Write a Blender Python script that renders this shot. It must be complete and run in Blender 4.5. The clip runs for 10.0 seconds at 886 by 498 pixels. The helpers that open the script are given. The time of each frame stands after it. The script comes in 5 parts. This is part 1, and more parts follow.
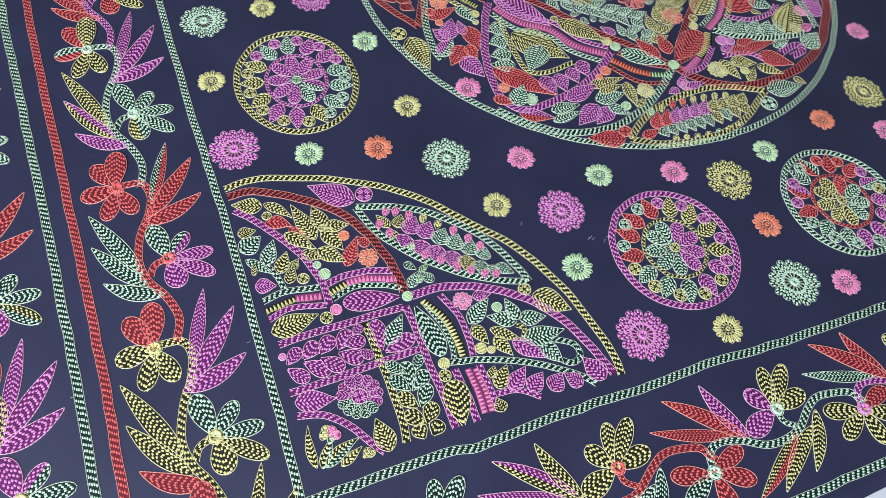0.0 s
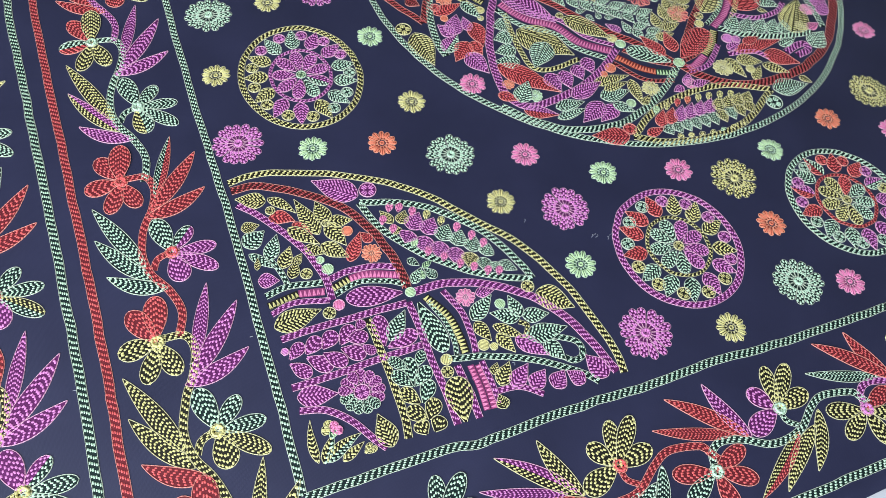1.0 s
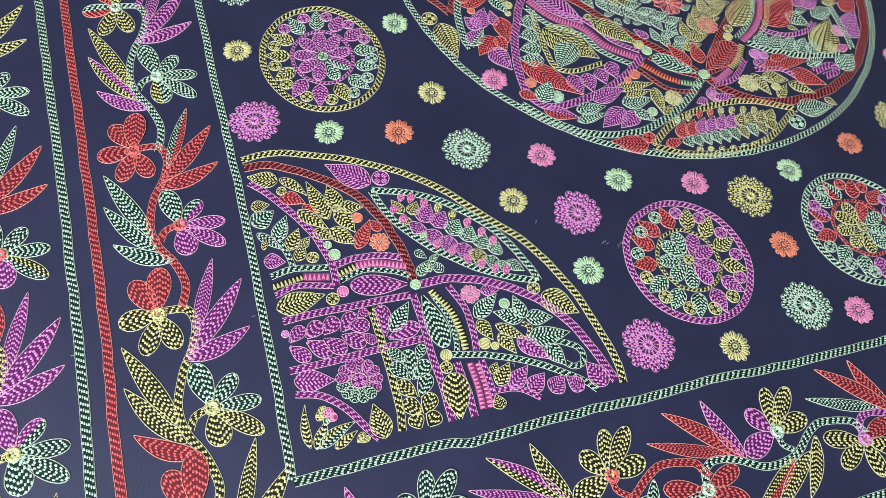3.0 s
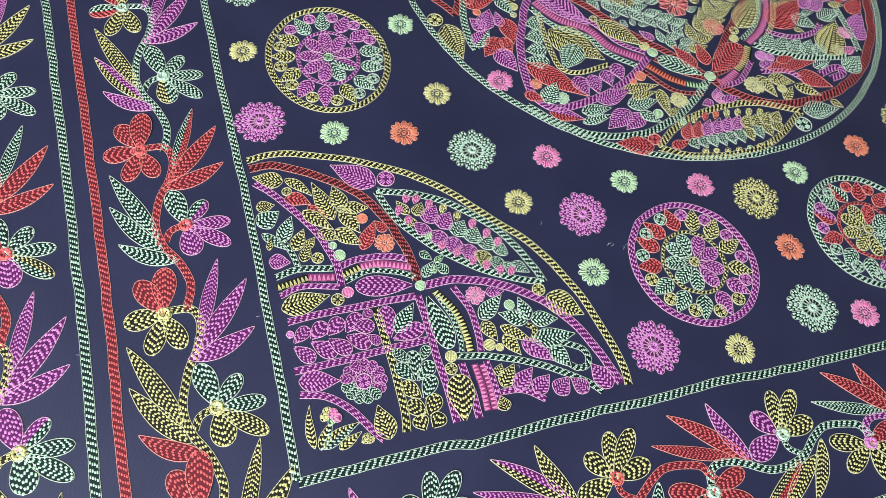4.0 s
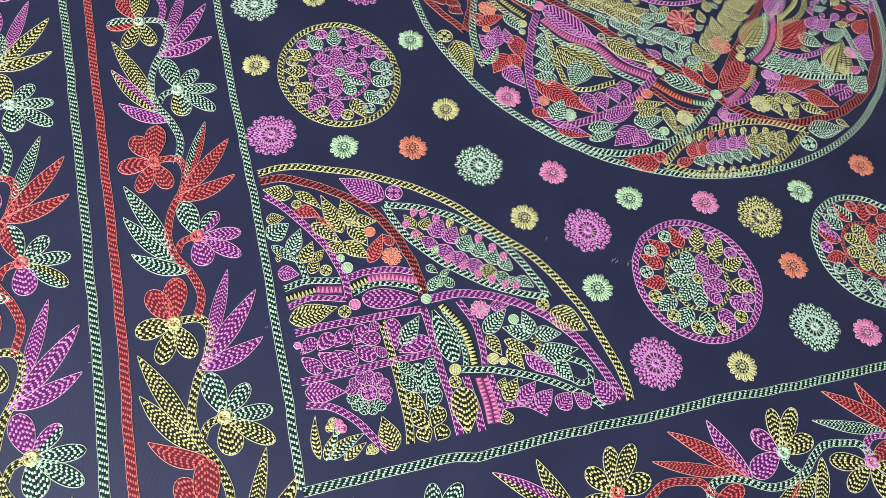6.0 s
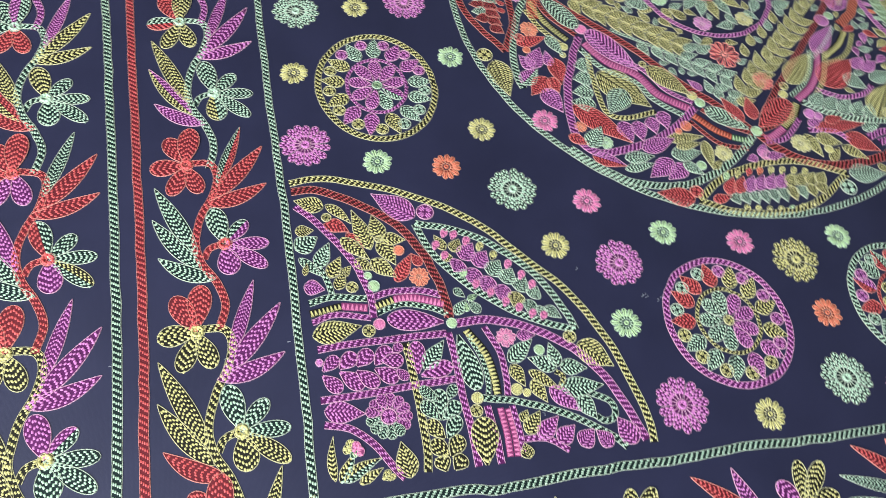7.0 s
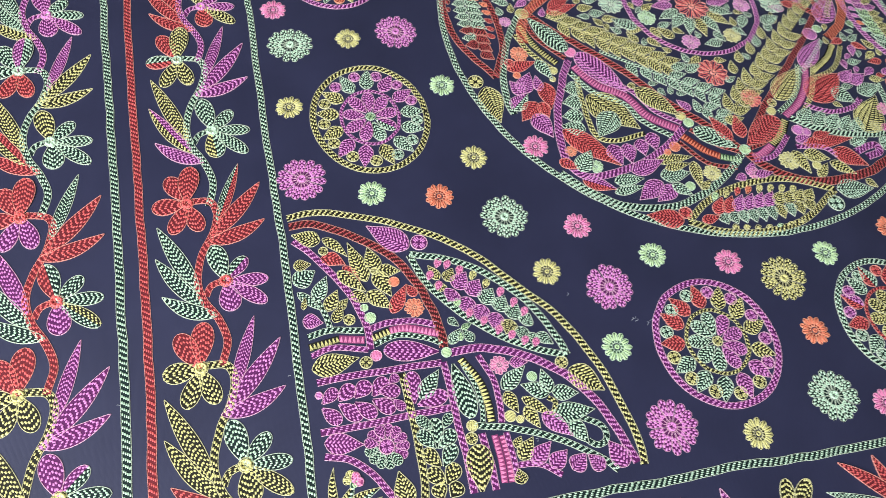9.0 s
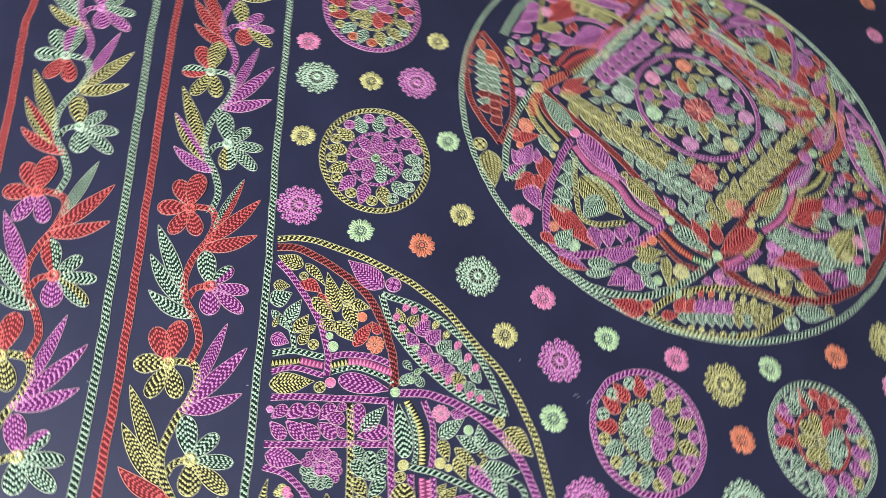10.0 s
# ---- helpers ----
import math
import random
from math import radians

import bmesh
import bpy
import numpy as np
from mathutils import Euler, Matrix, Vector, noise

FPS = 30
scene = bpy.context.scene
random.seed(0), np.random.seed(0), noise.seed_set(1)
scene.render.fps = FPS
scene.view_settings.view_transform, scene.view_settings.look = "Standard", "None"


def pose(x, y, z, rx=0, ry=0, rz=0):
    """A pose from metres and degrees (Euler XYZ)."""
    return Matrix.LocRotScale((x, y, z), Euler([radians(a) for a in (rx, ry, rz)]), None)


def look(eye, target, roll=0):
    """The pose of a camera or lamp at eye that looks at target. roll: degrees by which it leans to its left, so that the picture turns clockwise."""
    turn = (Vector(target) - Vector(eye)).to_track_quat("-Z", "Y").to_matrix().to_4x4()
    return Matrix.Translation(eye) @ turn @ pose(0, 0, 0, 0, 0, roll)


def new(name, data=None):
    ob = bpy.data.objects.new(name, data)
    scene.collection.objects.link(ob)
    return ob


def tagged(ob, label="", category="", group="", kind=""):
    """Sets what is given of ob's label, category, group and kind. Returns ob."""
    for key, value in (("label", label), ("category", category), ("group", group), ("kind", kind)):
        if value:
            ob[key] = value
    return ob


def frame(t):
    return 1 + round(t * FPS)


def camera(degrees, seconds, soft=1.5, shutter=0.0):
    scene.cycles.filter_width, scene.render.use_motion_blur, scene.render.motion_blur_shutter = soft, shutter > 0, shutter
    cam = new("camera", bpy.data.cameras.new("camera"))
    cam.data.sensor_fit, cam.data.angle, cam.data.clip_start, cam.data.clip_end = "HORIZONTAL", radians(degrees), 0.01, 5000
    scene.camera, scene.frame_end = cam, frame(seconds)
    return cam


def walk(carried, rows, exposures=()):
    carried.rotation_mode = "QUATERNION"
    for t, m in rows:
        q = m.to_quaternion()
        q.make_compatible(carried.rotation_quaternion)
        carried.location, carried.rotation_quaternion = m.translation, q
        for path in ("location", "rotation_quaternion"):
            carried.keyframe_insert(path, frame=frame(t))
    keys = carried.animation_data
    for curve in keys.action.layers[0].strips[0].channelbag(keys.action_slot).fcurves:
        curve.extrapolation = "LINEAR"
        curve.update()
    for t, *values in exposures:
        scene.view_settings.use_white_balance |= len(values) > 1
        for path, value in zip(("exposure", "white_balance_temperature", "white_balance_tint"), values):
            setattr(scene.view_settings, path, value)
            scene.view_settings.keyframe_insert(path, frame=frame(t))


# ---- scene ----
cam = camera(64.49, 10.0, 0.75, 0.5)
EXPOSURE = 0.90
PATH = [
    (0, 0.00717, -0.09848, 0.48563, 30.479, -5.808, -21.184),
    (0.5, 0.00691, -0.09800, 0.48491, 30.173, -5.802, -20.917),
    (1, 0.00604, -0.09835, 0.48447, 30.200, -5.923, -20.692),
    (1.5, 0.00731, -0.09826, 0.48338, 29.944, -6.272, -19.855),
    (2, 0.00646, -0.09789, 0.48326, 29.488, -7.103, -18.335),
    (2.5, 0.00595, -0.09440, 0.48275, 28.964, -7.743, -17.078),
    (4, 0.00409, -0.09311, 0.48163, 28.996, -7.726, -16.068),
    (4.5, 0.00424, -0.09507, 0.48154, 29.040, -7.716, -16.034),
    (5, 0.00571, -0.09404, 0.48455, 28.920, -7.370, -15.691),
    (5.5, 0.00498, -0.09321, 0.49340, 29.098, -7.526, -15.351),
    (6.8, -0.00171, -0.08214, 0.48863, 29.663, -8.192, -12.511),
    (7, -0.00556, -0.07291, 0.48892, 29.302, -8.656, -11.177),
    (7.5, -0.01105, -0.05988, 0.48759, 29.396, -9.143, -8.751),
    (8, -0.00470, -0.04976, 0.48953, 29.371, -8.555, -9.363),
    (8.5, 0.00036, -0.04755, 0.49457, 29.638, -7.892, -10.016),
    (9, 0.00661, -0.05637, 0.52023, 28.817, -7.315, -12.033),
    (9.5, 0.02396, -0.05843, 0.55160, 29.096, -7.609, -11.389),
    (10, 0.02997, -0.05305, 0.57917, 28.279, -11.956, -1.399),
]
walk(cam, [(t, pose(x, y, z, rx, ry, rz)) for t, x, y, z, rx, ry, rz in PATH], [(0, EXPOSURE, 6150, 7), (4.5, EXPOSURE + 0.03, 6300, 7), (7.5, EXPOSURE + 0.03, 6450, 7), (8.5, EXPOSURE + 0.2, 6550, 7), (10, EXPOSURE + 0.16, 6700, 7)])

# ---- light: daylight from an assumed wide window out of view, a closed grey room ----
world = bpy.data.worlds.new("sky")
scene.world = world
world.use_nodes = True
sky = world.node_tree.nodes.new("ShaderNodeTexSky")
sky.sky_type, sky.sun_disc = "NISHITA", False
sky.sun_elevation, sky.sun_rotation = radians(40), radians(200)
background = world.node_tree.nodes["Background"]
background.inputs["Strength"].default_value = 0.12
world.node_tree.links.new(sky.outputs[0], background.inputs[0])

# added area lamp for the unseen window, set near and low for falloff
assumed_window_light = new("assumed_window_light", bpy.data.lights.new("assumed_window_light", "AREA"))
assumed_window_light.data.shape, assumed_window_light.data.size, assumed_window_light.data.size_y = "RECTANGLE", 1.9, 1.2
assumed_window_light.data.energy, assumed_window_light.data.color = 26, (0.93, 0.97, 1.0)
assumed_window_light.matrix_world = look((-0.82, -0.6, 1.0), (-0.1, -0.2, 0.0))

# ---- materials ----


def nodes_of(name):
    m = bpy.data.materials.new(name)
    m.use_nodes = True
    t = m.node_tree
    return m, t.nodes, t.links, t.nodes["Principled BSDF"]


def thread(name, colour, rough=0.5, sheen=0.25, faded=0.05):
    """Loosely twisted cotton floss: every stitch has its own slight shade, with fine strands along it."""
    m, n, l, p = nodes_of(name)
    geo = n.new("ShaderNodeNewGeometry")
    ramp = n.new("ShaderNodeValToRGB")
    dark = [v * 0.78 for v in colour]
    pale = [min(1, v * 1.12 + faded) for v in colour]
    ramp.color_ramp.elements[0].color = (*dark, 1)
    ramp.color_ramp.elements[1].color = (*pale, 1)
    mid = ramp.color_ramp.elements.new(0.45)
    mid.color = (*colour, 1)
    fine = n.new("ShaderNodeTexNoise")
    fine.inputs["Scale"].default_value, fine.inputs["Detail"].default_value = 900, 3
    broad = n.new("ShaderNodeTexNoise")
    broad.inputs["Scale"].default_value = 45
    coords = n.new("ShaderNodeTexCoord")
    l.new(coords.outputs["Object"], fine.inputs["Vector"])
    l.new(coords.outputs["Object"], broad.inputs["Vector"])
    mix = n.new("ShaderNodeMath")
    mix.operation = "MULTIPLY_ADD"
    mix.inputs[1].default_value = 0.45
    l.new(geo.outputs["Random Per Island"], mix.inputs[0])
    sums = n.new("ShaderNodeMath")
    sums.operation = "MULTIPLY_ADD"
    sums.inputs[1].default_value, sums.inputs[2].default_value = 0.7, -0.1
    l.new(broad.outputs["Fac"], sums.inputs[0])
    l.new(sums.outputs[0], mix.inputs[2])
    l.new(mix.outputs[0], ramp.inputs[0])
    l.new(ramp.outputs[0], p.inputs["Base Color"])
    bump = n.new("ShaderNodeBump")
    bump.inputs["Strength"].default_value, bump.inputs["Distance"].default_value = 0.5, 0.0003
    l.new(fine.outputs["Fac"], bump.inputs["Height"])
    l.new(bump.outputs[0], p.inputs["Normal"])
    p.inputs["Roughness"].default_value = rough
    p.inputs["Specular IOR Level"].default_value = 0.35
    p.inputs["Sheen Weight"].default_value = sheen
    p.inputs["Sheen Roughness"].default_value = 0.4
    return m


FILL = {
    "M": thread("magenta_thread", (0.78, 0.27, 0.64)),
    "R": thread("red_thread", (0.80, 0.13, 0.125)),
    "G": thread("mint_thread", (0.62, 0.83, 0.62)),
    "Y": thread("lime_yellow_thread", (0.80, 0.73, 0.30)),
    "O": thread("orange_thread", (0.90, 0.26, 0.15)),
    "P": thread("pink_thread", (0.94, 0.28, 0.52)),
    "W": thread("pale_mint_thread", (0.64, 0.84, 0.47)),
    "D": thread("dark_red_thread", (0.52, 0.075, 0.075)),
}


def dark_thread(name, colour):
    return thread(name, colour, 0.75, 0.0, 0.0)


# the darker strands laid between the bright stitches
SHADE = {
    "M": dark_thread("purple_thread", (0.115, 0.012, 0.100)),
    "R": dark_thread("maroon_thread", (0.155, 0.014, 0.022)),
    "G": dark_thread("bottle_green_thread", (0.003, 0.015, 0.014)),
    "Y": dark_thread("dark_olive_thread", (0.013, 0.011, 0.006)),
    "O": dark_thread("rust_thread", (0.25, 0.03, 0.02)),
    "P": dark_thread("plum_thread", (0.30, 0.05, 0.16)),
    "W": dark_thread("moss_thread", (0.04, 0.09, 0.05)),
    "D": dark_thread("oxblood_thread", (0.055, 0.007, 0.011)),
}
EDGE = {
    "M": thread("pale_magenta_thread", (0.78, 0.42, 0.58)),
    "R": thread("salmon_thread", (0.82, 0.31, 0.25)),
    "G": thread("whitish_green_thread", (0.60, 0.68, 0.53)),
    "Y": thread("straw_thread", (0.70, 0.65, 0.36)),
    "O": thread("peach_thread", (0.88, 0.38, 0.24)),
    "P": thread("rose_thread", (0.84, 0.42, 0.56)),
    "W": thread("milky_green_thread", (0.60, 0.76, 0.55)),
    "D": thread("dusky_red_thread", (0.64, 0.27, 0.21)),
}


def fabric_material():
    m, n, l, p = nodes_of("navy_cotton")
    coords = n.new("ShaderNodeTexCoord")
    weave = []
    for direction in ("X", "Y"):
        w = n.new("ShaderNodeTexWave")
        w.bands_direction = direction
        w.inputs["Scale"].default_value, w.inputs["Distortion"].default_value = 420, 1.2
        w.inputs["Detail Scale"].default_value = 3
        l.new(coords.outputs["Object"], w.inputs["Vector"])
        weave.append(w)
    cross = n.new("ShaderNodeMath")
    cross.operation = "MULTIPLY"
    l.new(weave[0].outputs["Fac"], cross.inputs[0])
    l.new(weave[1].outputs["Fac"], cross.inputs[1])
    slub = n.new("ShaderNodeTexNoise")
    slub.inputs["Scale"].default_value, slub.inputs["Detail"].default_value = 14, 6
    l.new(coords.outputs["Object"], slub.inputs["Vector"])
    ramp = n.new("ShaderNodeValToRGB")
    ramp.color_ramp.elements[0].position, ramp.color_ramp.elements[1].position = 0.3, 0.72
    ramp.color_ramp.elements[0].color = (0.025, 0.026, 0.063, 1)
    ramp.color_ramp.elements[1].color = (0.035, 0.036, 0.085, 1)
    l.new(slub.outputs["Fac"], ramp.inputs[0])
    shade = n.new("ShaderNodeMix")
    shade.data_type, shade.blend_type = "RGBA", "MULTIPLY"
    shade.inputs[0].default_value = 0.15
    l.new(ramp.outputs[0], shade.inputs[6])
    l.new(cross.outputs[0], shade.inputs[7])
    l.new(shade.outputs[2], p.inputs["Base Color"])
    bump = n.new("ShaderNodeBump")
    bump.inputs["Strength"].default_value, bump.inputs["Distance"].default_value = 0.12, 0.0002
    l.new(cross.outputs[0], bump.inputs["Height"])
    l.new(bump.outputs[0], p.inputs["Normal"])
    p.inputs["Roughness"].default_value = 0.48
    p.inputs["Specular IOR Level"].default_value = 0.42
    p.inputs["Sheen Weight"].default_value = 0.09
    p.inputs["Sheen Tint"].default_value = (0.55, 0.62, 0.9, 1)
    return m


def plaster(name, colour, scale=30, rough=0.8):
    m, n, l, p = nodes_of(name)
    coords, grain, ramp = n.new("ShaderNodeTexCoord"), n.new("ShaderNodeTexNoise"), n.new("ShaderNodeValToRGB")
    grain.inputs["Scale"].default_value, grain.inputs["Detail"].default_value = scale, 6
    ramp.color_ramp.elements[0].color = (*[v * 0.85 for v in colour], 1)
    ramp.color_ramp.elements[1].color = (*colour, 1)
    l.new(coords.outputs["Object"], grain.inputs["Vector"])
    l.new(grain.outputs["Fac"], ramp.inputs[0])
    l.new(ramp.outputs[0], p.inputs["Base Color"])
    bump = n.new("ShaderNodeBump")
    bump.inputs["Strength"].default_value, bump.inputs["Distance"].default_value = 0.2, 0.002
    l.new(grain.outputs["Fac"], bump.inputs["Height"])
    l.new(bump.outputs[0], p.inputs["Normal"])
    p.inputs["Roughness"].default_value = rough
    return m


LINT = plaster("lint_fibre", (0.5, 0.52, 0.58), 400)
NAVY = fabric_material()
# unseen walls and ceiling, kept dark to cut bounce onto the far cloth
WALL = plaster("wall_paint", (0.28, 0.27, 0.25))
FLOOR = plaster("pale_floor", (0.78, 0.78, 0.82), 8, 0.45)
WHITE = plaster("white_paint", (0.8, 0.8, 0.79))

# ---- room ----


def boxes_mesh(name, boxes, material, bevel=0.0):
    bm = bmesh.new()
    for x0, y0, z0, x1, y1, z1 in boxes:
        made = bmesh.ops.create_cube(bm, size=1.0)
        for v in made["verts"]:
            v.co = ((x0 + x1) / 2 + v.co.x * (x1 - x0), (y0 + y1) / 2 + v.co.y * (y1 - y0), (z0 + z1) / 2 + v.co.z * (z1 - z0))
    if bevel:
        bmesh.ops.bevel(bm, geom=bm.edges[:], offset=bevel, segments=2, affect="EDGES")
    me = bpy.data.meshes.new(name)
    bm.to_mesh(me)
    bm.free()
    me.materials.append(material)
    return me


def room(name, boxes, material, label):
    return tagged(new(name, boxes_mesh(name, boxes, material)), label, name.split("_")[0], kind="structure")


# invented room; its window wall stands close so light falls off across the cloth
X0, X1, Y0, Y1, H = -0.85, 2.6, -2.1, 2.7, 2.7
room("floor", [(X0 - 0.15, Y0 - 0.15, -0.12, X1 + 0.15, Y1 + 0.15, -0.003)], FLOOR, "pale smooth floor under the spread cloth")
room("ceiling", [(X0 - 0.15, Y0 - 0.15, H, X1 + 0.15, Y1 + 0.15, H + 0.12)], WALL, "plain grey plastered ceiling, added out of view")
room("wall_east", [(X1, Y0 - 0.15, 0, X1 + 0.15, Y1 + 0.15, H)], WALL, "plain grey plastered wall, added out of view")
room("wall_north", [(X0, Y1, 0, X1, Y1 + 0.15, H)], WALL, "plain grey plastered wall, added out of view")
room("wall_south", [(X0, Y0 - 0.15, 0, X1, Y0, H)], WALL, "plain grey plastered wall, added out of view")
W0, W1, S0, S1 = -1.6, 0.4, 0.3, 1.7
room("wall_west", [(X0 - 0.15, Y0 - 0.15, 0, X0, W0, H), (X0 - 0.15, W1, 0, X0, Y1 + 0.15, H), (X0 - 0.15, W0, 0, X0, W1, S0), (X0 - 0.15, W0, S1, X0, W1, H)], WALL, "plain grey wall with an assumed window opening, added out of view")

# ---- the cloth ----
cloth = tagged(new("embroidered_cloth"), "navy blue cotton cloth with colourful running-stitch embroidery, spread on the floor", "cloth")
PLACE = {cloth: Vector((0, 0, 0))}
TINT = {"M": "magenta purple", "R": "red", "G": "mint green", "Y": "olive yellow", "O": "orange", "P": "pink", "W": "pale mint", "D": "dark red"}


def lift(x, y):
    """Height of the softly uneven cloth."""
    return 0.0010 * np.sin(11 * x + 4 * y + 0.6) * np.sin(7 * y - 3 * x + 1.1) + 0.0004 * np.sin(31 * x - 13 * y) * np.sin(23 * y + 9 * x + 2)


def hold(ob, place, parent):
    ob.parent = parent
    PLACE[ob] = Vector(place)
    ob.location = PLACE[ob] - PLACE[parent]
    return ob


class Stitches:
    """Collects stitches: ends, width, thread; then makes one mesh of them."""

    ALONG = np.array([-0.5, -0.4, 0.4, 0.5, 0.4, -0.4, -0.36, 0.36])
    ACROSS = np.array([0, -0.5, -0.5, 0, 0.5, 0.5, 0, 0])
    UP = np.array([0, 0, 0, 0, 0, 0, 1, 1])
    CORNERS = np.array([1, 2, 7, 6, 4, 5, 6, 7, 0, 1, 6, 0, 6, 5, 2, 3, 7, 3, 4, 7])
    COUNTS = np.array([4, 4, 3, 3, 3, 3])

    def __init__(self):
        self.rows, self.threads, self.slots, self.beds = [], [], [], []
        self.up = 0.0  # laid over other work

    def add(self, x0, y0, x1, y1, width, material, rise=0.5):
        if material not in self.slots:
            self.slots.append(material)
        self.rows.append((x0, y0, x1, y1, width, rise))
        self.threads.append(self.slots.index(material))

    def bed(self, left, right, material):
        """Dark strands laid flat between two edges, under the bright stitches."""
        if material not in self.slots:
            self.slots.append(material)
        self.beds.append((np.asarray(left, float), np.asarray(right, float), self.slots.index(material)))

    def line(self, points, length, width, material, gap=0.0, start=0.0):
        """A row of stitches along a polyline, by arc length."""
        p = np.asarray(points, float)
        step = np.hypot(*np.diff(p, axis=0).T)
        s = np.concatenate([[0], np.cumsum(step)])
        total = s[-1]
        n = max(1, int(round((total - start) / (length + gap))))
        unit = (total - start) / n
        for i in range(n):
            a, b = start + i * unit, start + i * unit + unit - gap
            a, b = max(0, a - 0.0002), min(total, b + 0.0002)
            self.add(np.interp(a, s, p[:, 0]), np.interp(a, s, p[:, 1]), np.interp(b, s, p[:, 0]), np.interp(b, s, p[:, 1]), width, material, 1.3)

    def mesh(self, name, place, flat=False):
        r = np.array(self.rows)
        n = len(r)
        c = (r[:, 0:2] + r[:, 2:4]) / 2
        d = r[:, 2:4] - r[:, 0:2]
        size = np.maximum(np.hypot(d[:, 0], d[:, 1]), 1e-6)
        d = d / size[:, None]
        along = self.ALONG[None] * size[:, None]
        across = self.ACROSS[None] * r[:, 4:5]
        x = c[:, 0:1] + d[:, 0:1] * along - d[:, 1:2] * across
        y = c[:, 1:2] + d[:, 1:2] * along + d[:, 0:1] * across
        z = self.UP[None] * (r[:, 4] * r[:, 5])[:, None] - 0.0001 + self.up
        if not flat:
            z = z + lift(x, y)
        co = np.stack([x - place[0], y - place[1], z - place[2]], axis=2).reshape(-1, 3)
        corners = (self.CORNERS[None] + 8 * np.arange(n)[:, None]).ravel()
        counts = np.tile(self.COUNTS, n)
        slots = np.repeat(np.array(self.threads), 6)
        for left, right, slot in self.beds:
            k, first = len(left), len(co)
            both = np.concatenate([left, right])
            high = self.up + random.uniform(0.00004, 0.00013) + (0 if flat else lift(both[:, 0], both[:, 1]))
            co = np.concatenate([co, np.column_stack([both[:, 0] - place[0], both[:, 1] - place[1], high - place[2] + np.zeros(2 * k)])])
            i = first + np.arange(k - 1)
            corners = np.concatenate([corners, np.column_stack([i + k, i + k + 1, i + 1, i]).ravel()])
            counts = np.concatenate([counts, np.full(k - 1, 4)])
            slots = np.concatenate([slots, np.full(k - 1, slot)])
        me = bpy.data.meshes.new(name)
        me.vertices.add(len(co))
        me.vertices.foreach_set("co", co.ravel())
        me.loops.add(len(corners))
        me.loops.foreach_set("vertex_index", corners)
        me.polygons.add(len(counts))
        me.polygons.foreach_set("loop_start", np.cumsum(counts) - counts)
        me.polygons.foreach_set("loop_total", counts)
        for m in self.slots:
            me.materials.append(m)
        me.polygons.foreach_set("material_index", slots)
        me.polygons.foreach_set("use_smooth", np.ones(len(counts), bool))
        me.update()
        me.validate()
        return me


TAKEN = np.zeros((1200, 1200), bool)


def mark(stitches):
    """Notes, millimetre by millimetre, which of the cloth is stitched already."""
    r = np.array(stitches.rows)
    for k in (0.0, 0.5, 1.0):
        i = np.clip(((r[:, 0] * (1 - k) + r[:, 2] * k) * 1000 + 300).astype(int), 1, 1198)
        j = np.clip(((r[:, 1] * (1 - k) + r[:, 3] * k) * 1000 + 200).astype(int), 1, 1198)
        for a in (-1, 0, 1):
            TAKEN[i + a, j] = TAKEN[i, j + a] = True


def crowded(spots, share=0.5):
    return sum(TAKEN[int(x * 1000 + 300), int(y * 1000 + 200)] for x, y in spots) > share * len(spots)


def part(name, stitches, place, parent, label=""):
    """One mesh of stitches as a part of a thing or of a part."""
    x, y = place
    mark(stitches)
    z = float(lift(x, y))
    ob = new(name, stitches.mesh(name, (x, y, z)))
    hold(ob, (x, y, z), parent)
    return tagged(ob, label)


class Frame:
    """Where a motif is drawn: its parent, a turn, a stretch and a shift."""

    def __init__(self, parent, x=0.0, y=0.0, turn=0.0, sx=1.0, sy=1.0, shear=0.0, jitter=0.0, polite=0.0, arcs=False):
        self.parent, self.x, self.y, self.sx, self.sy, self.shear, self.jitter = parent, x, y, sx, sy, shear, jitter
        self.arcs = arcs  # rows of stitches arch towards the tip instead of spreading like veins
        self.polite = polite  # leaves out what would lie by more than this share over other work
        self.c, self.s = math.cos(radians(turn)), math.sin(radians(turn))

    def __call__(self, x, y):
        x, y = x * self.sx + self.shear * y, y * self.sy
        return self.x + self.c * x - self.s * y + random.gauss(0, self.jitter), self.y + self.s * x + self.c * y + random.gauss(0, self.jitter)


PITCH = 0.0015
LEAF, PETAL, BLADE = 0, 1, 2


def smooth(points, n=12):
    """A Catmull-Rom curve through the points."""
    p = np.array(points, float)
    if len(p) == 2:
        return np.array([p[0] + (p[1] - p[0]) * k / n for k in range(n + 1)])
    q = np.vstack([2 * p[0] - p[1], p, 2 * p[-1] - p[-2]])
    out = []
    for i in range(1, len(q) - 2):
        for k in range(n):
            t = k / n
            a, b, c, d = q[i - 1], q[i], q[i + 1], q[i + 2]
            out.append(0.5 * (2 * b + (c - a) * t + (2 * a - 5 * b + 4 * c - d) * t * t + (3 * b - a - 3 * c + d) * t ** 3))
    return np.array(out + [p[-1]])


def profile(u, kind):
    if kind == PETAL:
        a = 0.08 + 0.92 * np.sin(np.pi / 2 * np.minimum(1, u / 0.64)) ** 1.1
        return np.where(u < 0.64, a, np.sqrt(np.maximum(0, 1 - ((u - 0.64) / 0.36) ** 2)))
    if kind == BLADE:
        return np.sin(np.pi * np.clip(u, 0, 1) ** 0.82) ** 0.85
    return np.sin(np.pi * np.clip(u, 0, 1) ** 0.66) ** 1.12


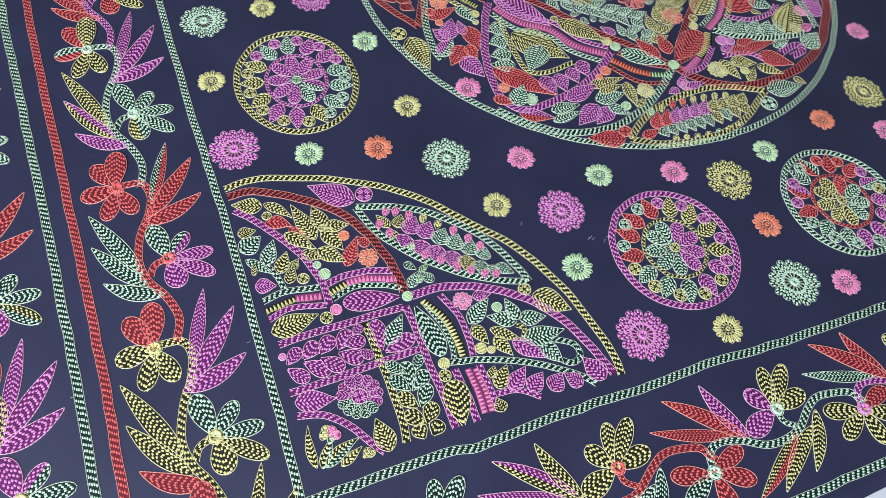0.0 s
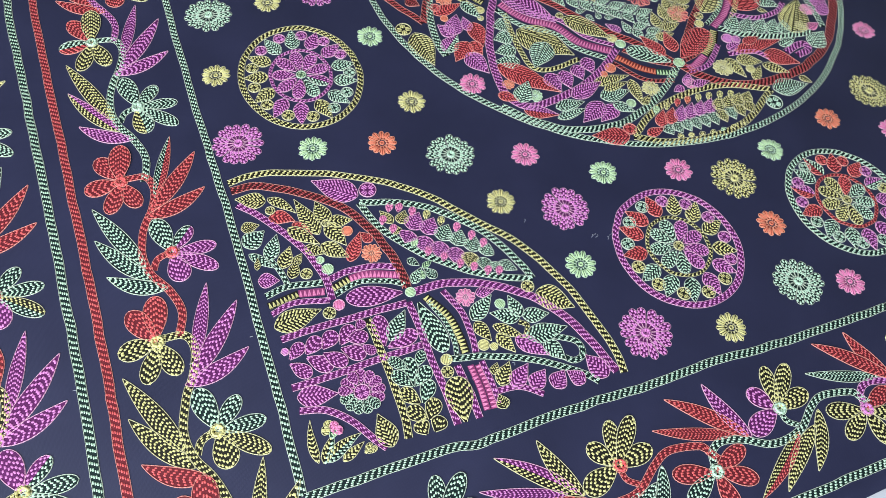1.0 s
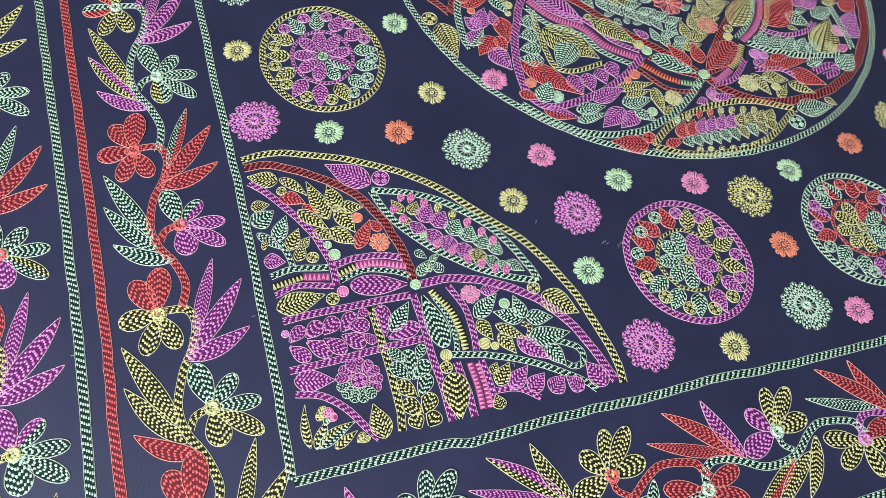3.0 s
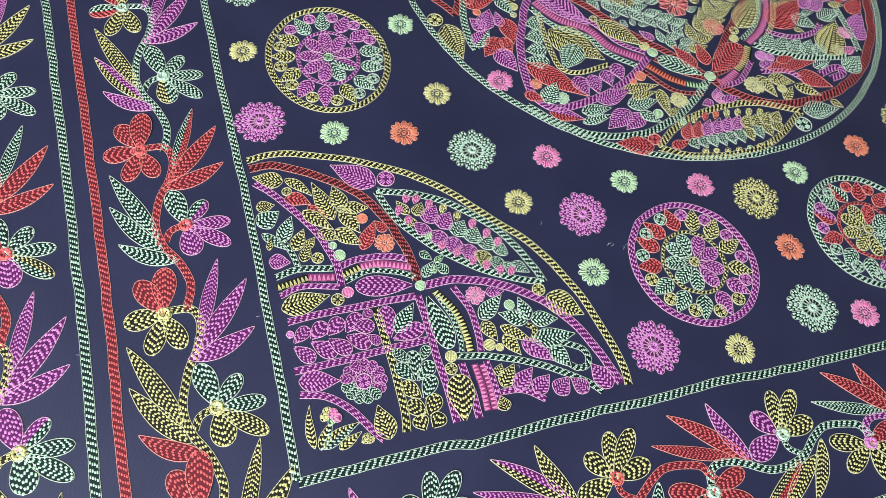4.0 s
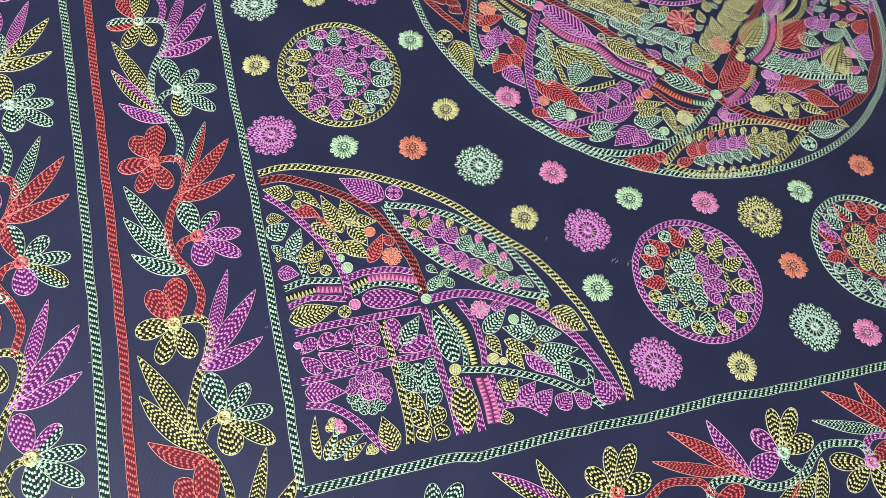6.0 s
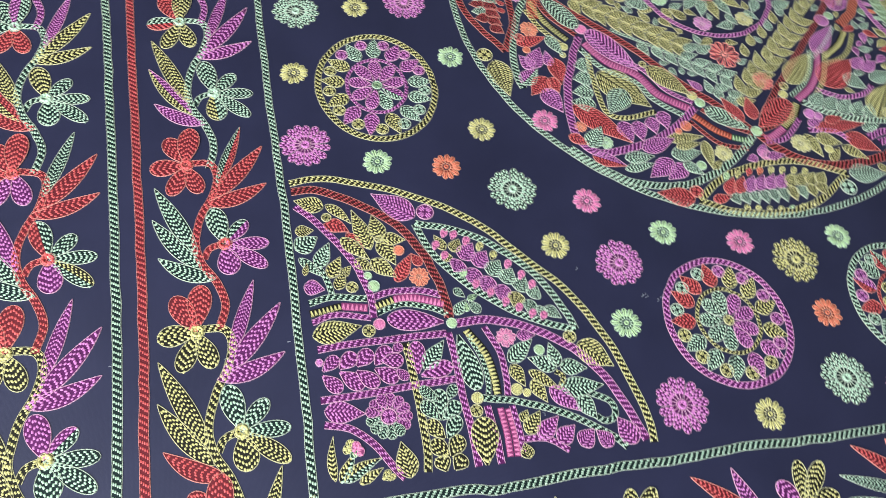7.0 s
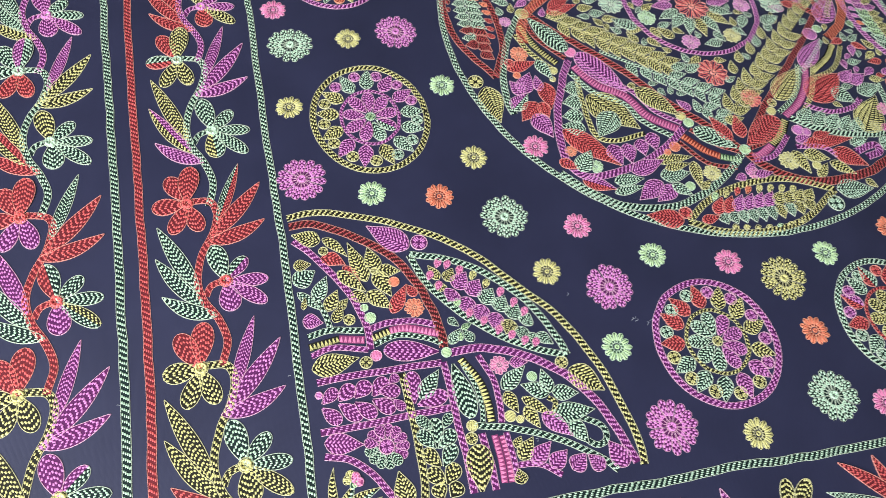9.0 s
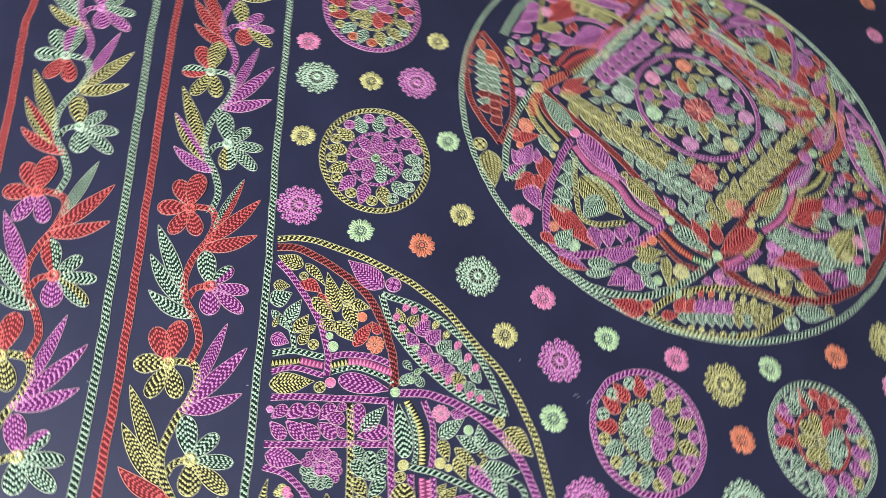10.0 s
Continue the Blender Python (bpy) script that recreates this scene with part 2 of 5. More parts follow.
def vein_stitches(st, at, long, half, kind, threads):
    """Bright slanting stitches from the midrib to the edge, with dark strands left between them."""
    period = min(0.0031, max(0.0021, long / 6.5)) * random.uniform(0.95, 1.08)
    lean = random.uniform(0.75, 1.05)
    for side in (1, -1):
        letter = threads[0] if side > 0 else threads[-1]
        m = -half * lean + random.uniform(0, period)
        while m < long * 0.96:
            reach = [d for d in np.linspace(0.02, 1.0, 16) * half if d + 0.0003 < half * float(profile(np.array(min(1, max(0, (m + lean * d) / long))), kind)) and 0.02 < (m + lean * d) / long < 0.985]
            if reach and reach[-1] - reach[0] > 0.0007:
                d0, d1 = reach[0], reach[-1]
                pieces = 1 if d1 - d0 < 0.0027 else 2 if d1 - d0 < 0.0062 else 3
                for k in range(pieces):
                    a = d0 + (d1 - d0) * k / pieces + (0.0003 if k else 0)
                    b = d0 + (d1 - d0) * (k + 1) / pieces
                    slip = (k % 2) * period * 0.16 + random.gauss(0, period * 0.05)
                    st.add(*at((m + slip + lean * a) / long, side * a), *at(min(1, (m + slip + lean * b) / long), side * b), period * random.uniform(0.40, 0.52), FILL[letter], 0.6)
            m += period * random.uniform(0.93, 1.07)


def row_stitches(st, at, long, width, kind, threads, solid, sense):
    """Rows of running stitches along the leaf, shifted from row to row so that they form chevrons."""
    half = width / 2
    pitch = min(0.0019, max(0.0010, width / 7.4)) if not solid else width / 4.5
    period = pitch * random.uniform(2.25, 2.5)
    rows = int(half / pitch) + 1
    lead = random.uniform(0, period)
    slant = random.choice((0.75, 0.85, 1.0)) * sense
    for side in (1, -1):
        letter = threads[0] if side > 0 else threads[-1]
        for k in range(rows):
            d = (k + 0.5) * pitch
            first = (lead - slant * d + random.gauss(0, period * 0.05)) % period - period
            for i in range(int(long / period) + 3):
                m = (first + i * period + random.gauss(0, period * 0.05)) / long
                if not 0.02 < m < 0.985:
                    continue
                near = float(profile(np.array(m), kind))
                off = d * (0.55 + 0.45 * near)
                if off + pitch * 0.4 > near * half:
                    continue
                size = period * (0.98 if solid else random.uniform(0.46, 0.56))
                j = random.gauss(0, pitch * 0.05)
                a, b = max(0, m - size / 2 / long), min(1, m + size / 2 / long)
                tilt = 0 if solid else pitch * 0.16 * sense
                st.add(*at(a, side * (off + tilt) + j), *at(b, side * (off - tilt) + j), pitch * (1.0 if solid else random.uniform(0.80, 0.96)), FILL[letter], 0.6)


def leaf(g, x0, y0, x1, y1, width, colour, bend=0.0, kind=LEAF, name="", veined=False):
    """A leaf or petal: an outline of back stitches, filled with rows of running stitches in chevrons,
    or with slanting stitches that stand off the midrib like veins.
    colour: one or two thread letters, one for each half; a trailing s means satin stitches laid close."""
    solid = colour.endswith("s")
    threads = colour.rstrip("s")
    (ax, ay), (bx, by) = g(x0, y0), g(x1, y1)
    long = math.hypot(bx - ax, by - ay)
    dx, dy = (bx - ax) / long, (by - ay) / long
    half = width / 2

    def at(u, v):
        off = v + bend * 4 * u * (1 - u)
        return ax + dx * u * long - dy * off, ay + dy * u * long + dx * off

    spots = [at(a, s * half) for a in (0.15, 0.35, 0.55, 0.75, 0.95) for s in (-0.5, 0, 0.5)]
    if g.polite and crowded(spots, g.polite):
        return None
    st = Stitches()
    st.up = 0.0006 if crowded(spots, 0.3) else 0.0
    u = np.linspace(0, 1, 26)
    u = 0.5 - 0.5 * np.cos(np.pi * u)
    w = profile(u, kind) * half
    w[-1] = 0
    thick = min(0.00062, 0.00038 + width * 0.02)
    step = min(0.0030, long / 9)
    for side, letter in ((1, threads[0]), (-1, threads[-1])):
        rim = [at(a, side * b) for a, b in zip(u, w)]
        st.line(rim, step, thick, EDGE[letter])
        spine = [at(a, 0) for a in u]
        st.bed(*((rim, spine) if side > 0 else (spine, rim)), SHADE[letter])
    if (veined or kind == LEAF) and not solid:
        vein_stitches(st, at, long, half, kind, threads)
    else:
        row_stitches(st, at, long, width, kind, threads, solid, 1 if g.arcs else -1)
    tint = TINT[threads[0]] + (" and " + TINT[threads[1]] if len(threads) > 1 else "")
    name = name or ("petal" if kind == PETAL else "leaf")
    return part(name, st, at(0.5, 0), g.parent, "%s stitched %s with a pale outline" % (tint, name))


def cord(g, points, width, colour, name="cord", label=""):
    """A narrow band: two outlines with slanting rows of running stitches between them."""
    p = smooth([g(*q) for q in points])
    d = np.gradient(p, axis=0)
    d /= np.hypot(d[:, 0], d[:, 1])[:, None]
    side = np.stack([-d[:, 1], d[:, 0]], axis=1)
    st = Stitches()
    half = width / 2
    thick = min(0.00052, width * 0.11)
    step = np.hypot(*np.diff(p, axis=0).T)
    s = np.concatenate([[0], np.cumsum(step)])
    wob = np.interp(s, np.arange(0, s[-1] + 0.02, 0.012), np.random.normal(0, width * 0.055, len(np.arange(0, s[-1] + 0.02, 0.012))))[:, None]
    for k in (-1, 1):
        st.line(p + side * (k * half + wob), 0.003, thick, EDGE[colour])
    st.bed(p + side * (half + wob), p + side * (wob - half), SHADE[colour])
    inner = width - thick * 1.3
    rows = max(2, int(round(inner / PITCH)))
    pitch = inner / rows
    period = 0.0045 if width > 0.004 else 0.0036
    slant = random.choice((0.66, 0.74))
    for k in range(rows):
        off = (k + 0.5) * pitch - inner / 2
        first = (slant * off) % period - period
        line = p + side * (off + wob)
        for i in range(int(s[-1] / period) + 3):
            a = first + i * period + random.gauss(0, period * 0.04)
            b = a + period * random.uniform(0.44, 0.54)
            if a < 0 or b > s[-1]:
                continue
            st.add(np.interp(a, s, line[:, 0]), np.interp(a, s, line[:, 1]), np.interp(b, s, line[:, 0]), np.interp(b, s, line[:, 1]), pitch * random.uniform(0.84, 0.98), FILL[colour], 0.7)
    return part(name, st, tuple(p[len(p) // 2]), g.parent, label or "%s stitched band of slanting running stitches" % TINT[colour])


def teeth(g, points, width, colour):
    """A row of small satin-stitched triangles."""
    p = smooth([g(*q) for q in points])
    s = np.concatenate([[0], np.cumsum(np.hypot(*np.diff(p, axis=0).T))])
    st = Stitches()
    n = max(2, int(s[-1] / 0.0029))
    d = np.gradient(p, axis=0)
    d /= np.hypot(d[:, 0], d[:, 1])[:, None]
    across = np.stack([-d[:, 1], d[:, 0]], axis=1) * width / 2
    st.bed(p + across, p - across, SHADE[colour])
    for i in range(n):
        a = (i + 0.5) / n * s[-1]
        x, y = np.interp(a, s, p[:, 0]), np.interp(a, s, p[:, 1])
        u, v = np.interp(a + 0.001, s, p[:, 0]) - np.interp(a - 0.001, s, p[:, 0]), np.interp(a + 0.001, s, p[:, 1]) - np.interp(a - 0.001, s, p[:, 1])
        m = math.hypot(u, v) or 1
        u, v = u / m, v / m
        h = width / 2 * random.uniform(0.85, 1.05)
        for spread in (-0.0011, -0.0004, 0.0004, 0.0011):
            st.add(x + v * h + u * spread, y - u * h + v * spread, x - v * h * 0.9 + u * spread * 0.1, y + u * h * 0.9 + v * spread * 0.1, 0.0008, FILL[colour], 0.5)
    return part("zigzag_band", st, tuple(p[len(p) // 2]), g.parent, "%s row of small satin-stitched triangles" % TINT[colour])


def ring_of(x, y, r, n=28):
    return [(x + r * math.cos(2 * math.pi * k / n), y + r * math.sin(2 * math.pi * k / n)) for k in range(n + 1)]


def dot(g, x, y, r, colour, solid=False):
    """A small disc, filled close with satin stitches or with a pinwheel of short ones."""
    x, y = g(x, y)
    if g.polite and crowded(ring_of(x, y, r * 0.6, 8), 0.6):
        return None
    st = Stitches()
    st.line(ring_of(x, y, r), min(0.0028, r), min(0.0009, r * 0.3), EDGE[colour])
    turn = random.uniform(0, 3.1)
    sweep = np.linspace(0, math.pi, 11)
    st.bed([(x + r * math.cos(a), y + r * math.sin(a)) for a in sweep], [(x + r * math.cos(a), y - r * math.sin(a)) for a in sweep], SHADE[colour])
    c, s = math.cos(turn), math.sin(turn)
    if solid:
        n = max(3, int(2 * r / 0.0011))
        for k in range(n):
            v = (k + 0.5) / n * 2 - 1
            h = r * math.sqrt(1 - v * v) * 0.96
            st.add(x + c * -h - s * v * r, y + s * -h + c * v * r, x + c * h - s * v * r, y + s * h + c * v * r, 2.3 * r / n, FILL[colour], 0.5)
    else:
        for k in range(4):
            for j in (-1, 0, 1):
                a = turn + math.pi / 2 * k + 0.12 * j
                ux, uy, vx, vy = math.cos(a), math.sin(a), -math.sin(a), math.cos(a)
                o = j * r * 0.17
                i0, i1 = r * (0.16 + 0.14 * abs(j)), r * (0.90 - 0.08 * abs(j))
                st.add(x + ux * i0 + vx * o, y + uy * i0 + vy * o, x + ux * i1 + vx * o, y + uy * i1 + vy * o, r * 0.22, FILL[colour], 0.5)
    return part("disc", st, (x, y), g.parent, "%s small stitched disc" % TINT[colour])


PETALS = {}


def petal_mesh(colour, inner, outer, width, close):
    """One petal along +x of a rosette, shared by all alike."""
    key = (colour, round(inner, 4), round(outer, 4), round(width, 4), close)
    if key not in PETALS:
        st = Stitches()
        long = outer - inner
        u = 0.5 - 0.5 * np.cos(np.pi * np.linspace(0, 1, 18))
        w = (profile(u, PETAL) if close else np.where(u < 0.76, 0.10 + 0.90 * (u / 0.76) ** 0.9, np.sqrt(np.maximum(0, 1 - ((u - 0.76) / 0.24) ** 2)))) * width / 2
        w[-1] = 0
        rims = [[(inner + a * long, k * b) for a, b in zip(u, w)] for k in (1, -1)]
        for rim in rims:
            st.line(rim, min(0.0028, long / 4), min(0.00055 if close else 0.00042, width * 0.15), EDGE[colour])
        st.bed(*rims, SHADE[colour])
        if close:
            for v in (-0.21 * width, 0.21 * width):
                st.add(inner + long * 0.22, v * 0.7, inner + long * 0.93, v, width * 0.33, FILL[colour], 0.8)
        else:
            for k in (-1, 0, 1):
                for i in range(3):
                    a = 0.24 + 0.235 * i + (0.0 if k else 0.10)
                    b = a + 0.16
                    if b > (0.93 if k else 0.97):
                        continue
                    spread = k * width * 0.30
                    st.add(inner + long * a, spread * a / 0.76, inner + long * b, spread * min(1, b / 0.76), width * 0.25, FILL[colour], 0.5)
        PETALS[key] = st.mesh("petal", (0, 0, 0), flat=True)
    return PETALS[key]


def petals(parent, x, y, colour, count, inner, outer, close, lead=0.0):
    width = 2 * math.pi * (inner + (outer - inner) * (0.64 if close else 0.78)) / count * (1.02 if close else 0.97)
    me = petal_mesh(colour, inner, outer, width, close)
    for k in range(count):
        ob = new("petal", me)
        hold(ob, (x, y, float(lift(x, y))), parent)
        slope = Vector((float(lift(x - 0.004, y) - lift(x + 0.004, y)) / 0.008, float(lift(x, y - 0.004) - lift(x, y + 0.004)) / 0.008, 1))
        spin = Matrix.Rotation(lead + 2 * math.pi * k / count + random.gauss(0, 0.03), 3, "Z")
        ob.rotation_euler = (Vector((0, 0, 1)).rotation_difference(slope).to_matrix() @ spin).to_euler()
        ob.scale = (random.uniform(0.95, 1.05), random.uniform(0.95, 1.05), 1)


def heart(x, y, r, colour, parent, name, label):
    """The knot in the middle of a floret."""
    st = Stitches()
    sweep = np.linspace(0, math.pi, 11)
    st.bed([(x + r * math.cos(a), y + r * math.sin(a)) for a in sweep], [(x + r * math.cos(a), y - r * math.sin(a)) for a in sweep], SHADE[colour])
    st.line(ring_of(x, y, r * 0.95, 14), r * 0.6, r * 0.12, EDGE[colour])
    st.line(ring_of(x, y, r * 0.68, 12), r * 0.5, r * 0.34, FILL[colour])
    for k in range(5):
        a = k * 1.257 + random.uniform(-0.2, 0.2)
        st.add(x + 0.15 * r * math.cos(a), y + 0.15 * r * math.sin(a), x + r * 0.8 * math.cos(a), y + r * 0.8 * math.sin(a), r * 0.35, FILL[colour], 0.6)
    return part(name, st, (x, y), parent, label)


def floret(g, x, y, r, colour):
    """A small flower inside a larger motif, in one mesh."""
    x, y = g(x, y)
    if g.polite and crowded(ring_of(x, y, r * 0.6, 12)):
        return None
    st = Stitches()
    n = 11
    lead = random.uniform(0, 1)
    for k in range(n):
        a = lead + 2 * math.pi * k / n + random.gauss(0, 0.05)
        c, s = math.cos(a), math.sin(a)
        out = r * random.uniform(0.92, 1.04)
        loop = [(0.2 * r + (out - 0.2 * r) * u, v * r * 0.25 * float(profile(np.array(u), PETAL))) for v, us in ((1, (0, 0.3, 0.6, 0.85, 1)), (-1, (0.85, 0.6, 0.3, 0))) for u in us]
        st.line([(x + c * p - s * q, y + s * p + c * q) for p, q in loop], r * 0.3, min(0.0008, r * 0.075), EDGE[colour])
        for q in (-0.09, 0.09):
            st.add(x + c * r * 0.28 - s * q * r * 0.5, y + s * r * 0.28 + c * q * r * 0.5, x + c * out * 0.9 - s * q * r, y + s * out * 0.9 + c * q * r, min(0.0011, r * 0.1), FILL[colour], 0.6)
    st.line(ring_of(x, y, r * 0.16, 8), r * 0.2, r * 0.09, EDGE[colour])
    return part("floret", st, (x, y), g.parent, "%s small round stitched flower" % TINT[colour])


def rosette(x, y, r, colour, large):
    """A round flower scattered over the field."""
    label = "%s %s embroidered rosette with rounded petals" % ("large" if large else "small", TINT[colour])
    base = heart(x, y, r * (0.22 if large else 0.2), colour, cloth, "rosette", label)
    lead = random.uniform(0, 1)
    if large:
        petals(base, x, y, colour, 15, r * 0.18, r, False, lead)
    else:
        petals(base, x, y, colour, 12, r * 0.24, r, True, lead)
    return base


def medallion(x, y, rx, ry, rim, inner, leaves, discs, petal_tints, middle, turn=0.0):
    """A round motif: a banded rim, a wreath of leaves and discs, an inner ring with a flower. Tints run clockwise from the top."""
    label = "round embroidered medallion with %s rim and a flower inside" % TINT[rim]
    q = Frame(cloth, x, y, 0, rx, ry)
    w = 0.0054
    k = 1 - w / 2 / rx
    base = cord(q, [(k * a, k * b) for a, b in ring_of(0, 0, 1, 30)], w, rim, "medallion", label)
    q = Frame(base, x, y, turn, rx, ry, jitter=0.0002)
    cord(q, ring_of(0, 0, 0.485, 24), 0.0030, inner, "ring")
    n = len(leaves)
    for i, c in enumerate(leaves):
        a = math.pi / 2 - 2 * math.pi * i / n
        b = a + random.uniform(-0.09, 0.09)
        leaf(q, 0.525 * math.cos(a), 0.525 * math.sin(a), 0.915 * math.cos(b), 0.915 * math.sin(b), rx * 0.245, c)
    for i, c in enumerate(discs):
        a = math.pi / 2 - 2 * math.pi * (i + 0.5) / n
        dot(q, 0.785 * math.cos(a), 0.785 * math.sin(a), rx * 0.1, c)
    n = len(petal_tints)
    for i, c in enumerate(petal_tints):
        a = math.pi / 2 - 2 * math.pi * i / n
        leaf(q, 0.09 * math.cos(a), 0.09 * math.sin(a), 0.462 * math.cos(a), 0.462 * math.sin(a), rx * 0.215, c, kind=PETAL, veined=True)
    dot(q, 0, 0, rx * 0.08, middle)


SAME = {a + b + s: a + b + s for a in "MRGYOPWD" for b in ["", *"MRGYOPWD"] for s in ("", "s")}


def swapped(**pairs):
    """The thread letters with some of them exchanged."""
    return {k: "".join(pairs.get(ch, ch) for ch in k) for k in SAME}


def build_fabric():
    x0, x1, y0, y1 = -0.279, 1.18, -0.131, 1.04
    nx, ny = 150, 120
    bm = bmesh.new()
    grid = []
    for j in range(ny + 1):
        row = []
        for i in range(nx + 1):
            x, y = x0 + (x1 - x0) * i / nx, y0 + (y1 - y0) * j / ny
            x += -0.02 * max(0, y) * (1 - i / nx) + 0.0012 * math.sin(21 * y) * (1 - i / nx) ** 6
            y += 0.0012 * math.sin(17 * x) * (1 - j / ny) ** 6
            row.append(bm.verts.new((x, y, float(lift(x, y)) - 0.0001)))
        grid.append(row)
    for j in range(ny):
        for i in range(nx):
            f = bm.faces.new((grid[j][i], grid[j][i + 1], grid[j + 1][i + 1], grid[j + 1][i]))
            f.smooth = True
    rim = [e for e in bm.edges if e.is_boundary]
    made = bmesh.ops.extrude_edge_only(bm, edges=rim)
    for v in made["geom"]:
        if isinstance(v, bmesh.types.BMVert):
            v.co.z -= 0.0012
    me = bpy.data.meshes.new("fabric")
    bm.to_mesh(me)
    bm.free()
    me.materials.append(NAVY)
    hold(new("fabric", me), (0, 0, 0), cloth)


build_fabric()
field = Frame(cloth)

# ---- border bands ----
GREEN_BAND, RED_BAND = "long mint green stitched border band", "long red stitched border band"
cord(field, [(-0.0004, 0.0011), (0.0008, 0.0582), (0.0005, 0.1174), (0.0009, 0.1811), (-0.0010, 0.2745), (-0.0036, 0.3712), (-0.0046, 0.4689), (-0.0060, 0.5572), (-0.0068, 0.6239), (-0.0077, 0.6905), (-0.0086, 0.7572)], 0.0056, "G", "border_band", GREEN_BAND)
cord(field, [(-0.1196, -0.0476), (-0.1214, 0.0424), (-0.1235, 0.1460), (-0.1294, 0.2907), (-0.1393, 0.4766), (-0.1409, 0.5300), (-0.1444, 0.6033), (-0.1480, 0.6765), (-0.1515, 0.7498)], 0.0062, "G", "border_band", GREEN_BAND)
cord(field, [(-0.1034, -0.0497), (-0.1046, 0.0403), (-0.1060, 0.1444), (-0.1112, 0.2900), (-0.1190, 0.4772), (-0.1200, 0.5342), (-0.1226, 0.6075), (-0.1253, 0.6808), (-0.1279, 0.7541)], 0.0062, "R", "border_band", RED_BAND)
cord(field, [(-0.2188, 0.0568), (-0.2236, 0.1166), (-0.2283, 0.1764), (-0.2331, 0.2363), (-0.2378, 0.2961), (-0.2426, 0.3559), (-0.2508, 0.4362), (-0.2551, 0.4760), (-0.2545, 0.5071), (-0.2589, 0.5620), (-0.2632, 0.6168), (-0.2676, 0.6716), (-0.2719, 0.7264)], 0.0062, "R", "border_band", RED_BAND)
cord(field, [(0.0001, -0.0001), (0.0273, -0.0001), (0.0656, -0.0008), (0.1015, -0.0013), (0.1286, -0.0052), (0.1690, -0.0038), (0.2149, -0.0045), (0.2621, -0.0068), (0.3135, -0.0061), (0.3646, -0.0097), (0.4199, -0.0111), (0.4788, -0.0117), (0.5787, -0.0144), (0.7287, -0.0185)], 0.0060, "G", "border_band", GREEN_BAND)
cord(field, [(0.0281, -0.1138), (0.0881, -0.1142), (0.1481, -0.1145), (0.2081, -0.1148), (0.2681, -0.1151), (0.3281, -0.1154), (0.4008, -0.1158), (0.4608, -0.1162), (0.5208, -0.1165), (0.5808, -0.1168), (0.6408, -0.1171), (0.7008, -0.1175)], 0.0056, "G", "border_band", GREEN_BAND)


def middle_of(x, y, colour, name="flower"):
    """The middle of a border flower; its petals hang from it."""
    return heart(x, y, 0.0058, colour, cloth, name, "%s stitched five-petalled border flower" % TINT[colour])


